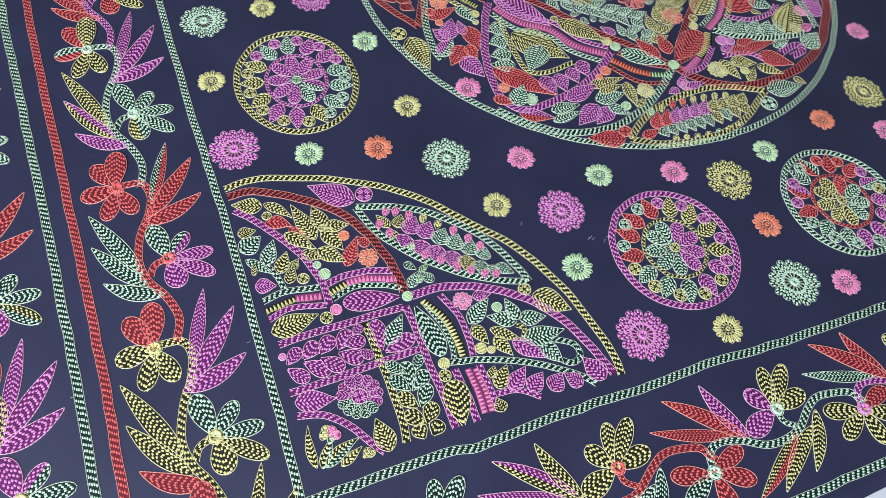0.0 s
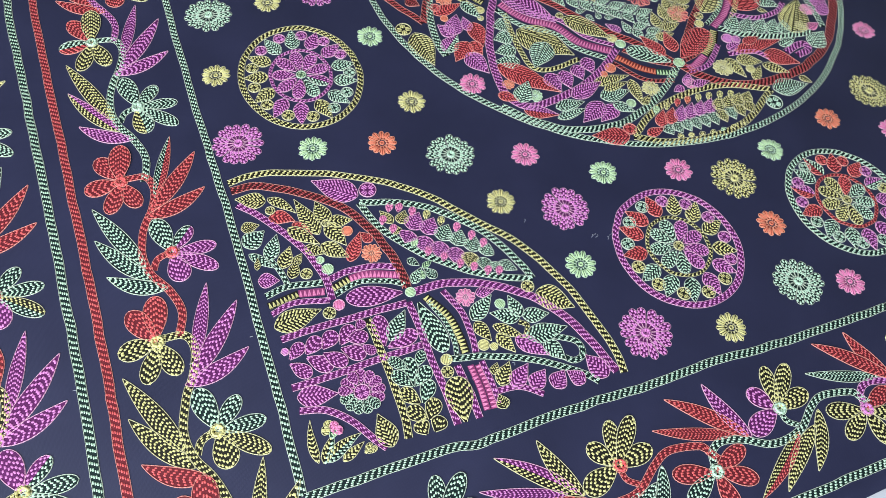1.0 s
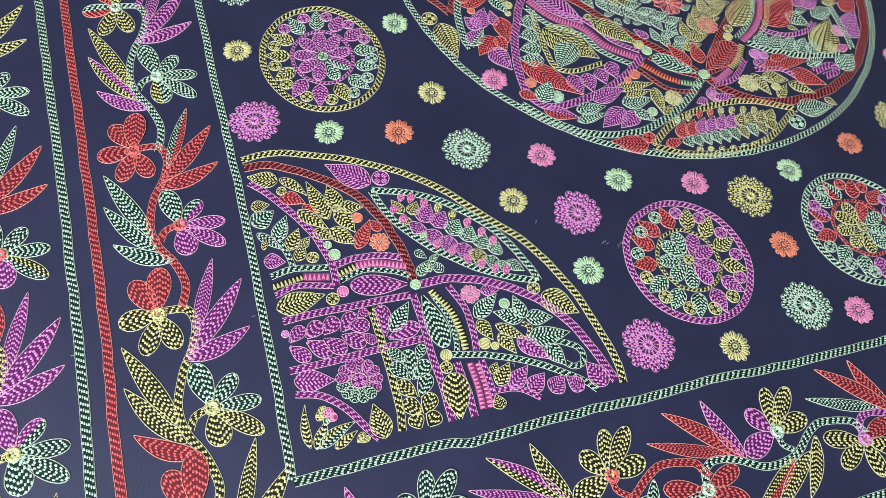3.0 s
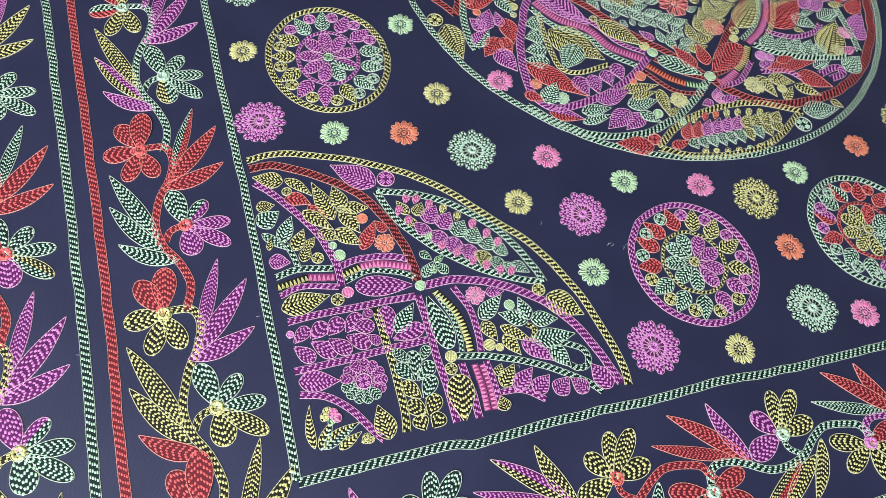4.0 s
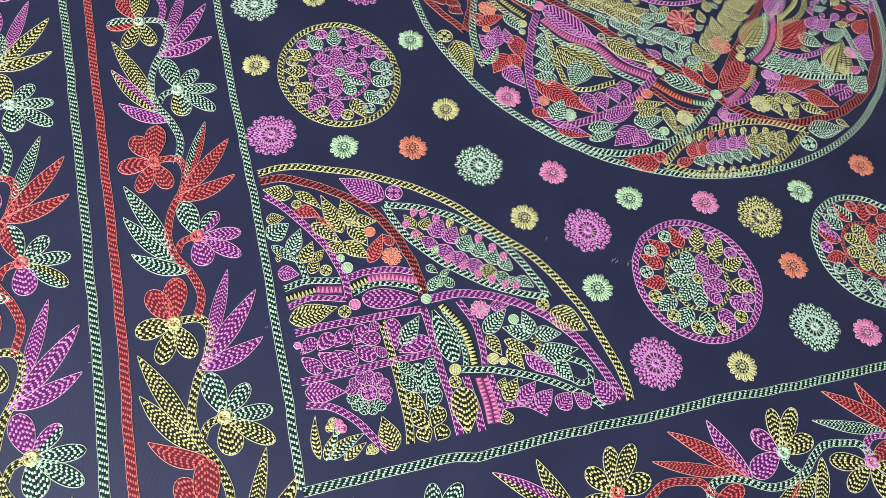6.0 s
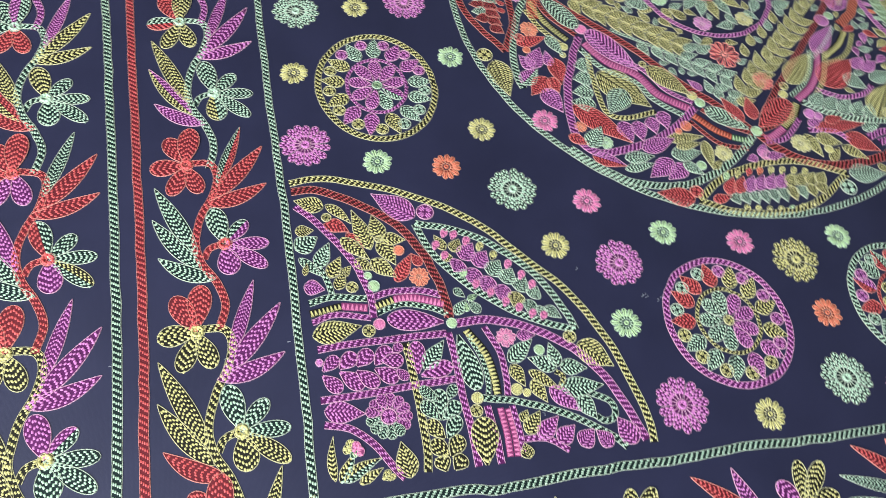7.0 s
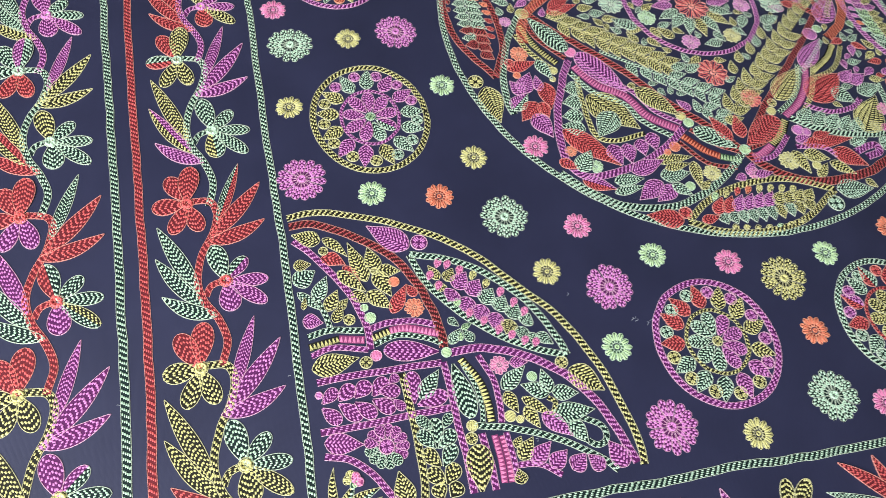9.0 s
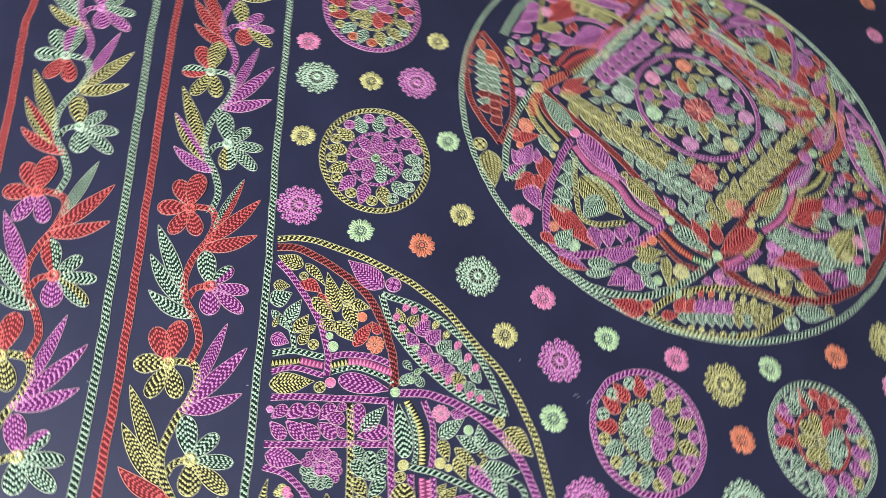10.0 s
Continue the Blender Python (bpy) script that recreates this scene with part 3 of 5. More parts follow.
def vine(x, y, stretch, shear, tints, dx=0.0, dy=0.0):
    """One repeat of the upright border: a stem with two flowers and six leaves. tints: petals of both flowers, stem, leaves."""
    a, b, stem, mids, r, l = tints.split()
    c = {"A." + k: v for k, v in zip(("ul", "u", "l", "dl", "dr"), a.split(","))}
    c.update({"B." + k: v for k, v in zip(("u", "ur", "r", "lr", "d"), b.split(","))})
    c.update({"R.%d" % (k + 1): v for k, v in enumerate(r.split(","))})
    c.update({"L.%d" % (k + 1): v for k, v in enumerate(l.split(","))})
    c["S"] = stem
    stems = Frame(cloth, x + 0.0020, y, 0, 1, stretch, shear)
    first = Frame(middle_of(x, y, mids[0]), x, y, 0, 1, stretch, shear, 0.0005, arcs=True)
    bx, by = stems(0.0250, -0.0764)
    second = Frame(middle_of(bx, by, mids[1]), x + 0.0020, y, 0, 1, stretch, shear, 0.0005, arcs=True)
    leaves = Frame(cloth, x + 0.0016 + dx, y + dy, 0, 1, stretch, shear, 0.0006, arcs=random.random() < 0.5)
    leaf(first, .0000, .0000, -.0165, .0288, .0159, c["A.ul"], kind=PETAL)
    leaf(first, .0000, .0000, .0039, .0370, .0171, c["A.u"], kind=PETAL)
    leaf(first, .0000, .0000, -.0276, -.0016, .0161, c["A.l"], kind=PETAL)
    leaf(first, .0000, .0000, -.0126, -.0285, .0139, c["A.dl"], kind=PETAL)
    leaf(first, .0000, .0000, .0103, -.0286, .0140, c["A.dr"], kind=PETAL)
    cord(stems, [(.0013, .0016), (.0167, -.0007), (.0218, -.0130), (.0172, -.0316), (.0086, -.0494), (.0035, -.0716), (.0076, -.0912), (.0176, -.1084), (.0233, -.1271), (.0183, -.1469)], .0055, c["S"], "stem", "%s stitched winding vine stem" % TINT[stem])
    cord(stems, [(.0092, -.0880), (.0134, -.0796), (.0225, -.0763)], .0049, c["S"], "stem", "%s stitched winding vine stem" % TINT[stem])
    leaf(second, .0250, -.0764, .0162, -.0436, .0157, c["B.u"], kind=PETAL)
    leaf(second, .0250, -.0764, .0433, -.0575, .0124, c["B.ur"], kind=PETAL)
    leaf(second, .0250, -.0764, .0582, -.0786, .0114, c["B.r"], kind=PETAL)
    leaf(second, .0250, -.0764, .0555, -.1004, .0121, c["B.lr"], kind=PETAL)
    leaf(second, .0250, -.0764, .0282, -.1031, .0169, c["B.d"], kind=PETAL)
    leaf(leaves, .0216, -.0228, .0413, .0365, .0101, c["R.1"], kind=BLADE)
    leaf(leaves, .0154, -.0363, .0590, .0148, .0138, c["R.2"], bend=-.0015, kind=BLADE)
    leaf(leaves, .0120, -.0387, .0600, -.0229, .0135, c["R.3"], bend=-.0034, kind=BLADE)
    leaf(leaves, .0052, -.0848, -.0262, -.0200, .0128, c["L.1"], kind=BLADE)
    leaf(leaves, .0080, -.0969, -.0275, -.0498, .0124, c["L.2"], bend=.0018, kind=BLADE)
    leaf(leaves, .0172, -.1060, -.0230, -.0834, .0122, c["L.3"], bend=.0035, kind=BLADE)


def low_vine(x, y, tints):
    """One repeat of the lower border."""
    a, b, stem, mids, r, l = tints.split()
    c = {"A." + k: v for k, v in zip(("ul", "u", "r", "l", "dl"), a.split(","))}
    c.update({"B." + k: v for k, v in zip(("ur", "r", "dr", "dl", "l"), b.split(","))})
    c.update({"R.%d" % (k + 1): v for k, v in enumerate(r.split(","))})
    c.update({"L.%d" % (k + 1): v for k, v in enumerate(l.split(","))})
    c["S"] = stem
    stems = Frame(cloth, x - 0.0012, y)
    first = Frame(middle_of(x, y, mids[0]), x - 0.0022, y + 0.0002, jitter=0.0005, arcs=True)
    bx, by = stems(-0.0699, -0.0236)
    second = Frame(middle_of(bx, by, mids[1]), x - 0.0022, y + 0.0002, jitter=0.0005, arcs=True)
    leaves = Frame(cloth, x - 0.0002, y + 0.0004, jitter=0.0006)
    leaf(first, .0000, .0000, .0089, .0319, .0121, c["A.ul"], kind=PETAL)
    leaf(first, .0000, .0000, .0270, .0281, .0126, c["A.u"], kind=PETAL)
    leaf(first, .0000, .0000, .0304, .0043, .0143, c["A.r"], kind=PETAL)
    leaf(first, .0000, .0000, -.0146, .0199, .0142, c["A.l"], kind=PETAL)
    leaf(first, .0000, .0000, -.0297, -.0093, .0164, c["A.dl"], kind=PETAL)
    cord(stems, [(.0001, -.0028), (.0010, -.0104), (.0107, -.0174)], .0039, c["S"], "stem", "%s stitched winding vine stem" % TINT[stem])
    cord(stems, [(-.0696, -.0208), (-.0662, -.0110), (-.0554, -.0063), (-.0376, -.0113), (-.0189, -.0210), (.0052, -.0199), (.0261, -.0073), (.0406, -.0025), (.0635, -.0072), (.0680, -.0135), (.0723, -.0207)], .0052, c["S"], "stem", "%s stitched winding vine stem" % TINT[stem])
    leaf(second, -.0699, -.0236, -.0403, -.0160, .0123, c["B.ur"], kind=PETAL)
    leaf(second, -.0699, -.0236, -.0424, -.0389, .0133, c["B.r"], kind=PETAL)
    leaf(second, -.0699, -.0236, -.0690, -.0531, .0135, c["B.dr"], kind=PETAL)
    leaf(second, -.0699, -.0236, -.0982, -.0376, .0127, c["B.dl"], kind=PETAL)
    leaf(second, -.0699, -.0236, -.1014, -.0151, .0136, c["B.l"], kind=PETAL)
    leaf(leaves, -.0334, -.0111, -.0479, .0357, .0121, c["R.1"], bend=.0022, kind=BLADE)
    leaf(leaves, -.0344, -.0103, -.0822, .0338, .0120, c["R.2"], bend=-.0017, kind=BLADE)
    leaf(leaves, -.0437, -.0052, -.1005, .0171, .0092, c["R.3"], bend=.0013, kind=BLADE)
    leaf(leaves, .0044, -.0210, -.0502, -.0516, .0103, c["L.1"], bend=.0016, kind=BLADE)
    leaf(leaves, .0199, -.0206, -.0289, -.0529, .0113, c["L.2"], bend=-.0017, kind=BLADE)
    leaf(leaves, .0289, -.0101, .0008, -.0504, .0103, c["L.3"], bend=.0026, kind=BLADE)


vine(-0.0773, 0.5937, 1.034, 0.009, "M,M,R,Y,Y Y,M,M,Y,R M MM R,R,Y R,R,R")
vine(-0.0756, 0.4457, 1.130, 0.009, "R,Y,RG,Y,Y G,G,G,G,GY G GG M,M,M Y,YM,M")
vine(-0.0733, 0.2845, 1.000, 0.009, "R,R,R,R,R G,GM,M,M,M R RR GR,R,R G,G,G")
vine(-0.0694, 0.1380, 1.000, 0.009, "R,R,Y,Y,Y G,G,G,Y,Y Y YY M,M,M Y,Y,R", -0.0014, 0.0004)
vine(-0.0616, -0.0022, 1.000, 0.009, "R,R,R,R,R Y,Y,G,G,G Y YY Y,Y,Y Y,Y,R")
vine(-0.2212, 0.5916, 1.034, -0.034, "G,G,G,M,M M,G,G,M,M M GM M,M,G G,G,Y")
vine(-0.2112, 0.4436, 1.079, -0.034, "G,MG,G,R,R Y,G,G,G,G G GG M,Y,Y Y,YR,R")
vine(-0.2006, 0.2870, 1.030, -0.034, "R,R,R,M,M RG,G,G,YG,M R RR G,R,R M,G,G")
vine(-0.1940, 0.1380, 1.000, -0.034, "R,R,Y,Y,Y M,MG,G,G,G Y YY M,M,M Y,Y,R", 0, -0.0009)
vine(-0.1821, -0.0058, 1.000, -0.034, "M,M,R,R,R G,G,Y,Y,Y R RR Y,Y,M M,M,G")
low_vine(0.0793, -0.0468, "G,G,G,G,G M,M,M,Y,Y Y GY M,M,M Y,Y,Y")
low_vine(0.2105, -0.0515, "Y,Y,Y,Y,Y R,R,M,Y,Y R RM Y,YM,M G,G,G")
low_vine(0.3462, -0.0548, "Y,Y,Y,M,M R,R,R,G,R G GG M,R,R RY,Y,Y")
low_vine(0.4832, -0.0542, "G,G,Y,Y,Y R,Y,Y,Y,Y M MM R,R,G M,M,Y")
low_vine(0.6087, -0.0591, "R,R,Y,Y,Y M,G,G,R,R R RG Y,Y,M G,G,G")

# ---- corner quarter ----
c = SAME


def corner_quarter():
    rim_points = [(.0059, .2591), (.0355, .2612), (.0799, .2484), (.1232, .2276), (.1561, .2040), (.1854, .1701), (.2139, .1370), (.2334, .0963), (.2432, .0593), (.2481, .0252), (.2465, .0084)]
    base = cord(field, rim_points, 0.0056, "Y", "corner_motif", "quarter-round corner motif densely filled with stitched leaves and flowers")
    g = Frame(base)
    cord(g, [(.0065, .2510), (.0269, .2512), (.0582, .2340), (.0899, .2083), (.1085, .1693), (.1146, .1395), (.1143, .1246)], .0068, c["D"])
    cord(g, [(.0088, .2366), (.0275, .2149), (.0479, .1816), (.0565, .1543), (.0574, .1320)], .0052, c["M"])
    cord(g, [(.1022, .2104), (.1311, .2020), (.1607, .1861), (.1905, .1553), (.2078, .1198), (.2122, .1024)], .0055, c["G"])
    cord(g, [(.1022, .2104), (.1117, .1820), (.1324, .1539), (.1584, .1303), (.1859, .1126), (.2122, .1024)], .0053, c["G"])
    cord(g, [(.1184, .1197), (.1457, .1193), (.1752, .1089), (.2021, .0905), (.2219, .0666), (.2342, .0377), (.2410, .0110)], .0064, c["M"])
    cord(g, [(.1396, .1141), (.1469, .0930), (.1471, .0717), (.1452, .0584)], .0045, c["M"])
    cord(g, [(.1256, .1098), (.1322, .0892), (.1329, .0704), (.1309, .0608)], .0035, c["G"])
    teeth(g, [(.1248, .1134), (.1356, .0931), (.1383, .0737), (.1377, .0602)], .0067, c["Y"])
    cord(g, [(.1236, .0599), (.1482, .0541), (.1722, .0453), (.1951, .0332), (.2167, .0177), (.2249, .0083)], .0047, c["G"])
    cord(g, [(.1099, .1133), (.0726, .1134), (.0346, .1134), (.0130, .1124)], .0052, c["M"])
    cord(g, [(.1112, .1130), (.1122, .0890), (.1120, .0572), (.1130, .0310), (.1129, .0123)], .0051, c["M"])
    cord(g, [(.0773, .1095), (.0793, .0873), (.0800, .0561), (.0797, .0308), (.0775, .0143)], .0054, c["Y"])
    cord(g, [(.0110, .0746), (.0390, .0744), (.0702, .0759), (.1110, .0768)], .0050, c["M"])
    cord(g, [(.0117, .0569), (.0302, .0511), (.0450, .0373), (.0551, .0207), (.0612, .0132)], .0047, c["M"])
    cord(g, [(.0580, .1490), (.0772, .1525), (.0990, .1494), (.1123, .1446)], .0051, c["M"])
    teeth(g, [(.0742, .1451), (.0889, .1450), (.1130, .1368)], .0065, c["P"])
    teeth(g, [(.0589, .1409), (.0742, .1451)], .0064, c["Y"])
    cord(g, [(.0604, .1357), (.0790, .1406), (.1000, .1356), (.1139, .1281)], .0041, c["G"])
    cord(g, [(.0107, .1494), (.0294, .1527), (.0544, .1483)], .0049, c["G"])
    teeth(g, [(.0105, .1408), (.0342, .1443)], .0062, c["Y"])
    teeth(g, [(.0342, .1443), (.0536, .1406)], .0063, c["P"])
    cord(g, [(.0114, .1340), (.0309, .1378), (.0553, .1325)], .0044, c["M"])
    cord(g, [(.1282, .0534), (.1295, .0335), (.1295, .0115)], .0050, c["M"])
    teeth(g, [(.1373, .0504), (.1379, .0314), (.1366, .0152)], .0050, c["P"])
    teeth(g, [(.1420, .0147), (.1432, .0302), (.1427, .0491)], .0046, c["P"])
    cord(g, [(.1463, .0509), (.1478, .0312), (.1464, .0136)], .0042, c["M"])
    cord(g, [(.1471, .0262), (.1667, .0232), (.1808, .0129)], .0042, c["M"])
    leaf(g, .1033, .2169, .0708, .2431, .0224, c["M"])
    dot(g, .1128, .2208, .0072, c["M"])
    leaf(g, .0307, .2336, .0079, .2423, .0152, c["Y"])
    leaf(g, .0325, .2360, .0510, .2158, .0087, c["Y"], bend=.0015)
    dot(g, .0321, .2238, .0039, c["Y"])
    leaf(g, .0632, .1907, .0527, .2294, .0140, c["Y"])
    leaf(g, .0722, .1991, .0684, .2225, .0141, c["Y"])
    leaf(g, .0733, .2000, .0923, .1962, .0119, c["Y"])
    leaf(g, .0713, .1993, .0809, .1744, .0143, c["Y"])
    dot(g, .0709, .1994, .0034, c["Y"])
    leaf(g, .0292, .2173, .0486, .2081, .0128, c["R"], bend=.0024)
    leaf(g, .0462, .2075, .0583, .1890, .0095, c["R"])
    leaf(g, .0409, .2031, .0613, .1815, .0115, c["Y"])
    leaf(g, .0490, .1825, .0638, .1722, .0104, c["Y"])
    leaf(g, .0621, .1814, .0802, .1636, .0135, c["Y"])
    dot(g, .0852, .1873, .0044, c["O"], True)
    floret(g, .0975, .1621, .0086, c["O"])
    leaf(g, .0789, .1598, .0949, .1838, .0115, c["R"])
    leaf(g, .1009, .1719, .0944, .1833, .0085, c["R"])
    dot(g, .0575, .1678, .0033, c["W"], True)
    dot(g, .0609, .1585, .0046, c["W"], True)
    leaf(g, .0065, .2131, .0209, .2130, .0105, c["Y"])
    leaf(g, .0052, .1966, .0234, .2066, .0166, c["G"])
    leaf(g, .0200, .1791, .0316, .2007, .0123, c["G"])
    leaf(g, .0070, .1890, .0248, .1700, .0076, c["G"])
    leaf(g, .0281, .1693, .0388, .1871, .0112, c["Y"])
    leaf(g, .0368, .1695, .0459, .1779, .0077, c["Y"])
    leaf(g, .0100, .1731, .0126, .1837, .0045, c["Y"])
    leaf(g, .0086, .1645, .0239, .1597, .0129, c["M"])
    dot(g, .0444, .1594, .0046, c["Y"])
    cord(g, [(.0213, .1794), (.0262, .1682), (.0284, .1543)], .0041, c["G"])
    leaf(g, .0326, .1584, .0405, .1729, .0091, c["Y"])
    leaf(g, .0107, .1229, .0474, .1270, .0181, c["Y"])
    dot(g, .0519, .1222, .0048, c["Y"])
    dot(g, .0605, .1265, .0044, c["P"], True)
    leaf(g, .1096, .1221, .0669, .1299, .0169, c["M"], kind=PETAL)
    dot(g, .1154, .1204, .0041, c["W"], True)
    leaf(g, .0148, .0954, .0268, .1051, .0101, c["M"], kind=PETAL)
    leaf(g, .0270, .0957, .0397, .1059, .0120, c["M"], kind=PETAL)
    leaf(g, .0393, .0960, .0516, .1068, .0122, c["M"], kind=PETAL)
    leaf(g, .0525, .0952, .0653, .1075, .0123, c["M"], kind=PETAL)
    leaf(g, .0572, .0978, .0737, .0959, .0113, c["M"], kind=PETAL)
    leaf(g, .0143, .0924, .0266, .0791, .0108, c["M"], kind=PETAL)
    leaf(g, .0266, .0935, .0425, .0797, .0123, c["M"], kind=PETAL)
    leaf(g, .0386, .0925, .0531, .0794, .0115, c["M"], kind=PETAL)
    leaf(g, .0519, .0926, .0678, .0818, .0121, c["M"], kind=PETAL)
    leaf(g, .0672, .0900, .0748, .0811, .0075, c["M"], kind=PETAL)
    leaf(g, .0668, .1029, .0741, .1083, .0077, c["M"], kind=PETAL)
    dot(g, .0132, .1024, .0029, c["M"], True)
    leaf(g, .0828, .0842, .0852, .1096, .0129, c["M"], kind=PETAL)
    leaf(g, .0878, .0871, .1066, .1077, .0130, c["G"])
    leaf(g, .0845, .0824, .1092, .0878, .0128, c["M"], kind=PETAL)
    leaf(g, .0127, .0666, .0409, .0607, .0158, c["M"])
    dot(g, .0566, .0565, .0057, c["M"])
    leaf(g, .0579, .0622, .0604, .0729, .0077, c["M"], kind=PETAL)
    leaf(g, .0605, .0609, .0676, .0692, .0077, c["M"], kind=PETAL)
    leaf(g, .0621, .0586, .0722, .0625, .0077, c["M"], kind=PETAL)
    leaf(g, .0625, .0558, .0733, .0546, .0076, c["M"], kind=PETAL)
    leaf(g, .0616, .0532, .0704, .0472, .0076, c["M"], kind=PETAL)
    leaf(g, .0595, .0514, .0645, .0420, .0075, c["G"], kind=PETAL)
    leaf(g, .0567, .0507, .0569, .0402, .0075, c["G"], kind=PETAL)
    leaf(g, .0540, .0514, .0493, .0420, .0074, c["G"], kind=PETAL)
    leaf(g, .0518, .0532, .0433, .0472, .0075, c["G"], kind=PETAL)
    leaf(g, .0508, .0558, .0403, .0544, .0075, c["G"], kind=PETAL)
    leaf(g, .0510, .0586, .0410, .0623, .0075, c["M"], kind=PETAL)
    leaf(g, .0526, .0609, .0453, .0689, .0076, c["M"], kind=PETAL)
    leaf(g, .0551, .0622, .0523, .0728, .0077, c["M"], kind=PETAL)
    leaf(g, .0925, .0479, .0956, .0709, .0124, c["G"], kind=PETAL)
    leaf(g, .0919, .0489, .0813, .0631, .0105, c["G"], kind=PETAL)
    leaf(g, .0939, .0485, .1086, .0589, .0115, c["G"], kind=PETAL)
    leaf(g, .0932, .0617, .0820, .0740, .0083, c["G"], kind=PETAL)
    leaf(g, .1005, .0621, .1080, .0720, .0079, c["G"], kind=PETAL)
    leaf(g, .0951, .0345, .1060, .0495, .0113, c["G"], kind=PETAL)
    leaf(g, .0932, .0350, .0828, .0494, .0112, c["Y"], kind=PETAL)
    leaf(g, .0942, .0223, .0832, .0349, .0119, c["Y"], kind=PETAL)
    leaf(g, .0950, .0221, .1049, .0351, .0120, c["Y"], kind=PETAL)
    leaf(g, .0900, .0128, .0872, .0236, .0117, c["Y"], kind=PETAL)
    leaf(g, .0958, .0129, .1044, .0214, .0118, c["Y"], kind=PETAL)
    leaf(g, .0650, .0126, .0620, .0380, .0155, c["Y"])
    dot(g, .1224, .0601, .0043, c["Y"], True)
    dot(g, .1197, .0510, .0046, c["Y"])
    leaf(g, .1187, .0121, .1237, .0457, .0198, c["Y"], kind=PETAL)
    leaf(g, .1181, .1105, .1241, .0660, .0165, c["G"], kind=PETAL)
    floret(g, .1547, .1034, .0083, c["P"])
    leaf(g, .1633, .1040, .1782, .1022, .0092, c["M"])
    leaf(g, .1522, .0837, .1749, .0995, .0131, c["G"])
    dot(g, .1782, .0899, .0041, c["W"], True)
    leaf(g, .1894, .0748, .1870, .0949, .0111, c["G"])
    leaf(g, .1882, .0742, .1673, .0851, .0130, c["G"])
    leaf(g, .1909, .0750, .2120, .0707, .0131, c["G"])
    cord(g, [(.1859, .0714), (.1915, .0663), (.1858, .0582)], .0036, c["Y"])
    leaf(g, .1538, .0815, .1601, .0632, .0107, c["Y"])
    leaf(g, .1658, .0749, .1864, .0571, .0088, c["Y"])
    leaf(g, .1661, .0674, .1739, .0490, .0107, c["Y"])
    leaf(g, .1782, .0600, .1981, .0388, .0136, c["M"])
    leaf(g, .1867, .0580, .2212, .0562, .0159, c["G"])
    dot(g, .1530, .0621, .0044, c["Y"], True)
    dot(g, .1600, .0586, .0031, c["Y"], True)
    leaf(g, .1988, .0506, .2082, .0314, .0136, c["G"])
    cord(g, [(.2070, .0524), (.2221, .0428), (.2225, .0321), (.2140, .0296), (.2082, .0337)], .0044, c["G"])
    leaf(g, .2330, .0098, .2239, .0309, .0173, c["M"])
    dot(g, .2055, .0973, .0052, c["Y"])
    leaf(g, .2101, .0913, .2340, .0692, .0217, c["Y"])
    leaf(g, .1511, .0383, .1572, .0461, .0075, c["Y"])
    leaf(g, .1525, .0292, .1663, .0440, .0122, c["Y"])
    leaf(g, .1606, .0247, .1792, .0383, .0131, c["M"])
    leaf(g, .1743, .0196, .1898, .0300, .0131, c["M"])
    leaf(g, .1900, .0149, .2034, .0249, .0141, c["M"])
    leaf(g, .2140, .0109, .2044, .0238, .0123, c["M"])
    leaf(g, .1497, .0120, .1487, .0232, .0100, c["Y"])
    leaf(g, .1225, .1837, .1158, .1982, .0086, c["Y"])
    leaf(g, .1281, .1815, .1359, .1926, .0111, c["Y"])
    leaf(g, .1341, .1738, .1466, .1877, .0160, c["M"])
    leaf(g, .1444, .1663, .1563, .1792, .0160, c["M"])
    leaf(g, .1542, .1573, .1656, .1696, .0159, c["G"])
    leaf(g, .1642, .1494, .1742, .1613, .0158, c["G"])
    leaf(g, .1737, .1411, .1831, .1525, .0152, c["G"])
    leaf(g, .1834, .1338, .1912, .1428, .0133, c["G"])
    leaf(g, .1244, .1800, .1196, .1724, .0109, c["Y"])
    leaf(g, .1335, .1717, .1255, .1632, .0156, c["M"])
    leaf(g, .1438, .1642, .1362, .1510, .0156, c["M"])
    leaf(g, .1537, .1558, .1461, .1427, .0155, c["M"])
    leaf(g, .1636, .1474, .1576, .1340, .0143, c["M"])
    leaf(g, .1737, .1395, .1671, .1279, .0143, c["Y"])
    leaf(g, .1827, .1318, .1774, .1216, .0119, c["G"])
    leaf(g, .1910, .1249, .1857, .1178, .0095, c["G"])
    leaf(g, .1924, .1246, .2036, .1134, .0101, c["G"])
    leaf(g, .1221, .1948, .1266, .2029, .0061, c["Ps"], kind=PETAL)
    leaf(g, .1295, .1922, .1341, .2003, .0061, c["Ps"], kind=PETAL)
    leaf(g, .1133, .1844, .1176, .1923, .0060, c["Ps"], kind=PETAL)
    leaf(g, .1186, .1742, .1230, .1819, .0059, c["Ps"], kind=PETAL)
    leaf(g, .1387, .1854, .1433, .1934, .0061, c["Ps"], kind=PETAL)
    leaf(g, .1491, .1795, .1538, .1874, .0061, c["Ys"], kind=PETAL)
    leaf(g, .1586, .1705, .1633, .1783, .0061, c["Ys"], kind=PETAL)
    leaf(g, .1689, .1613, .1737, .1691, .0061, c["Ps"], kind=PETAL)
    leaf(g, .1776, .1504, .1825, .1580, .0060, c["Ps"], kind=PETAL)
    leaf(g, .1843, .1410, .1892, .1485, .0060, c["Ps"], kind=PETAL)
    leaf(g, .1303, .1564, .1347, .1640, .0059, c["Ws"], kind=PETAL)
    leaf(g, .1387, .1463, .1432, .1537, .0058, c["Ps"], kind=PETAL)
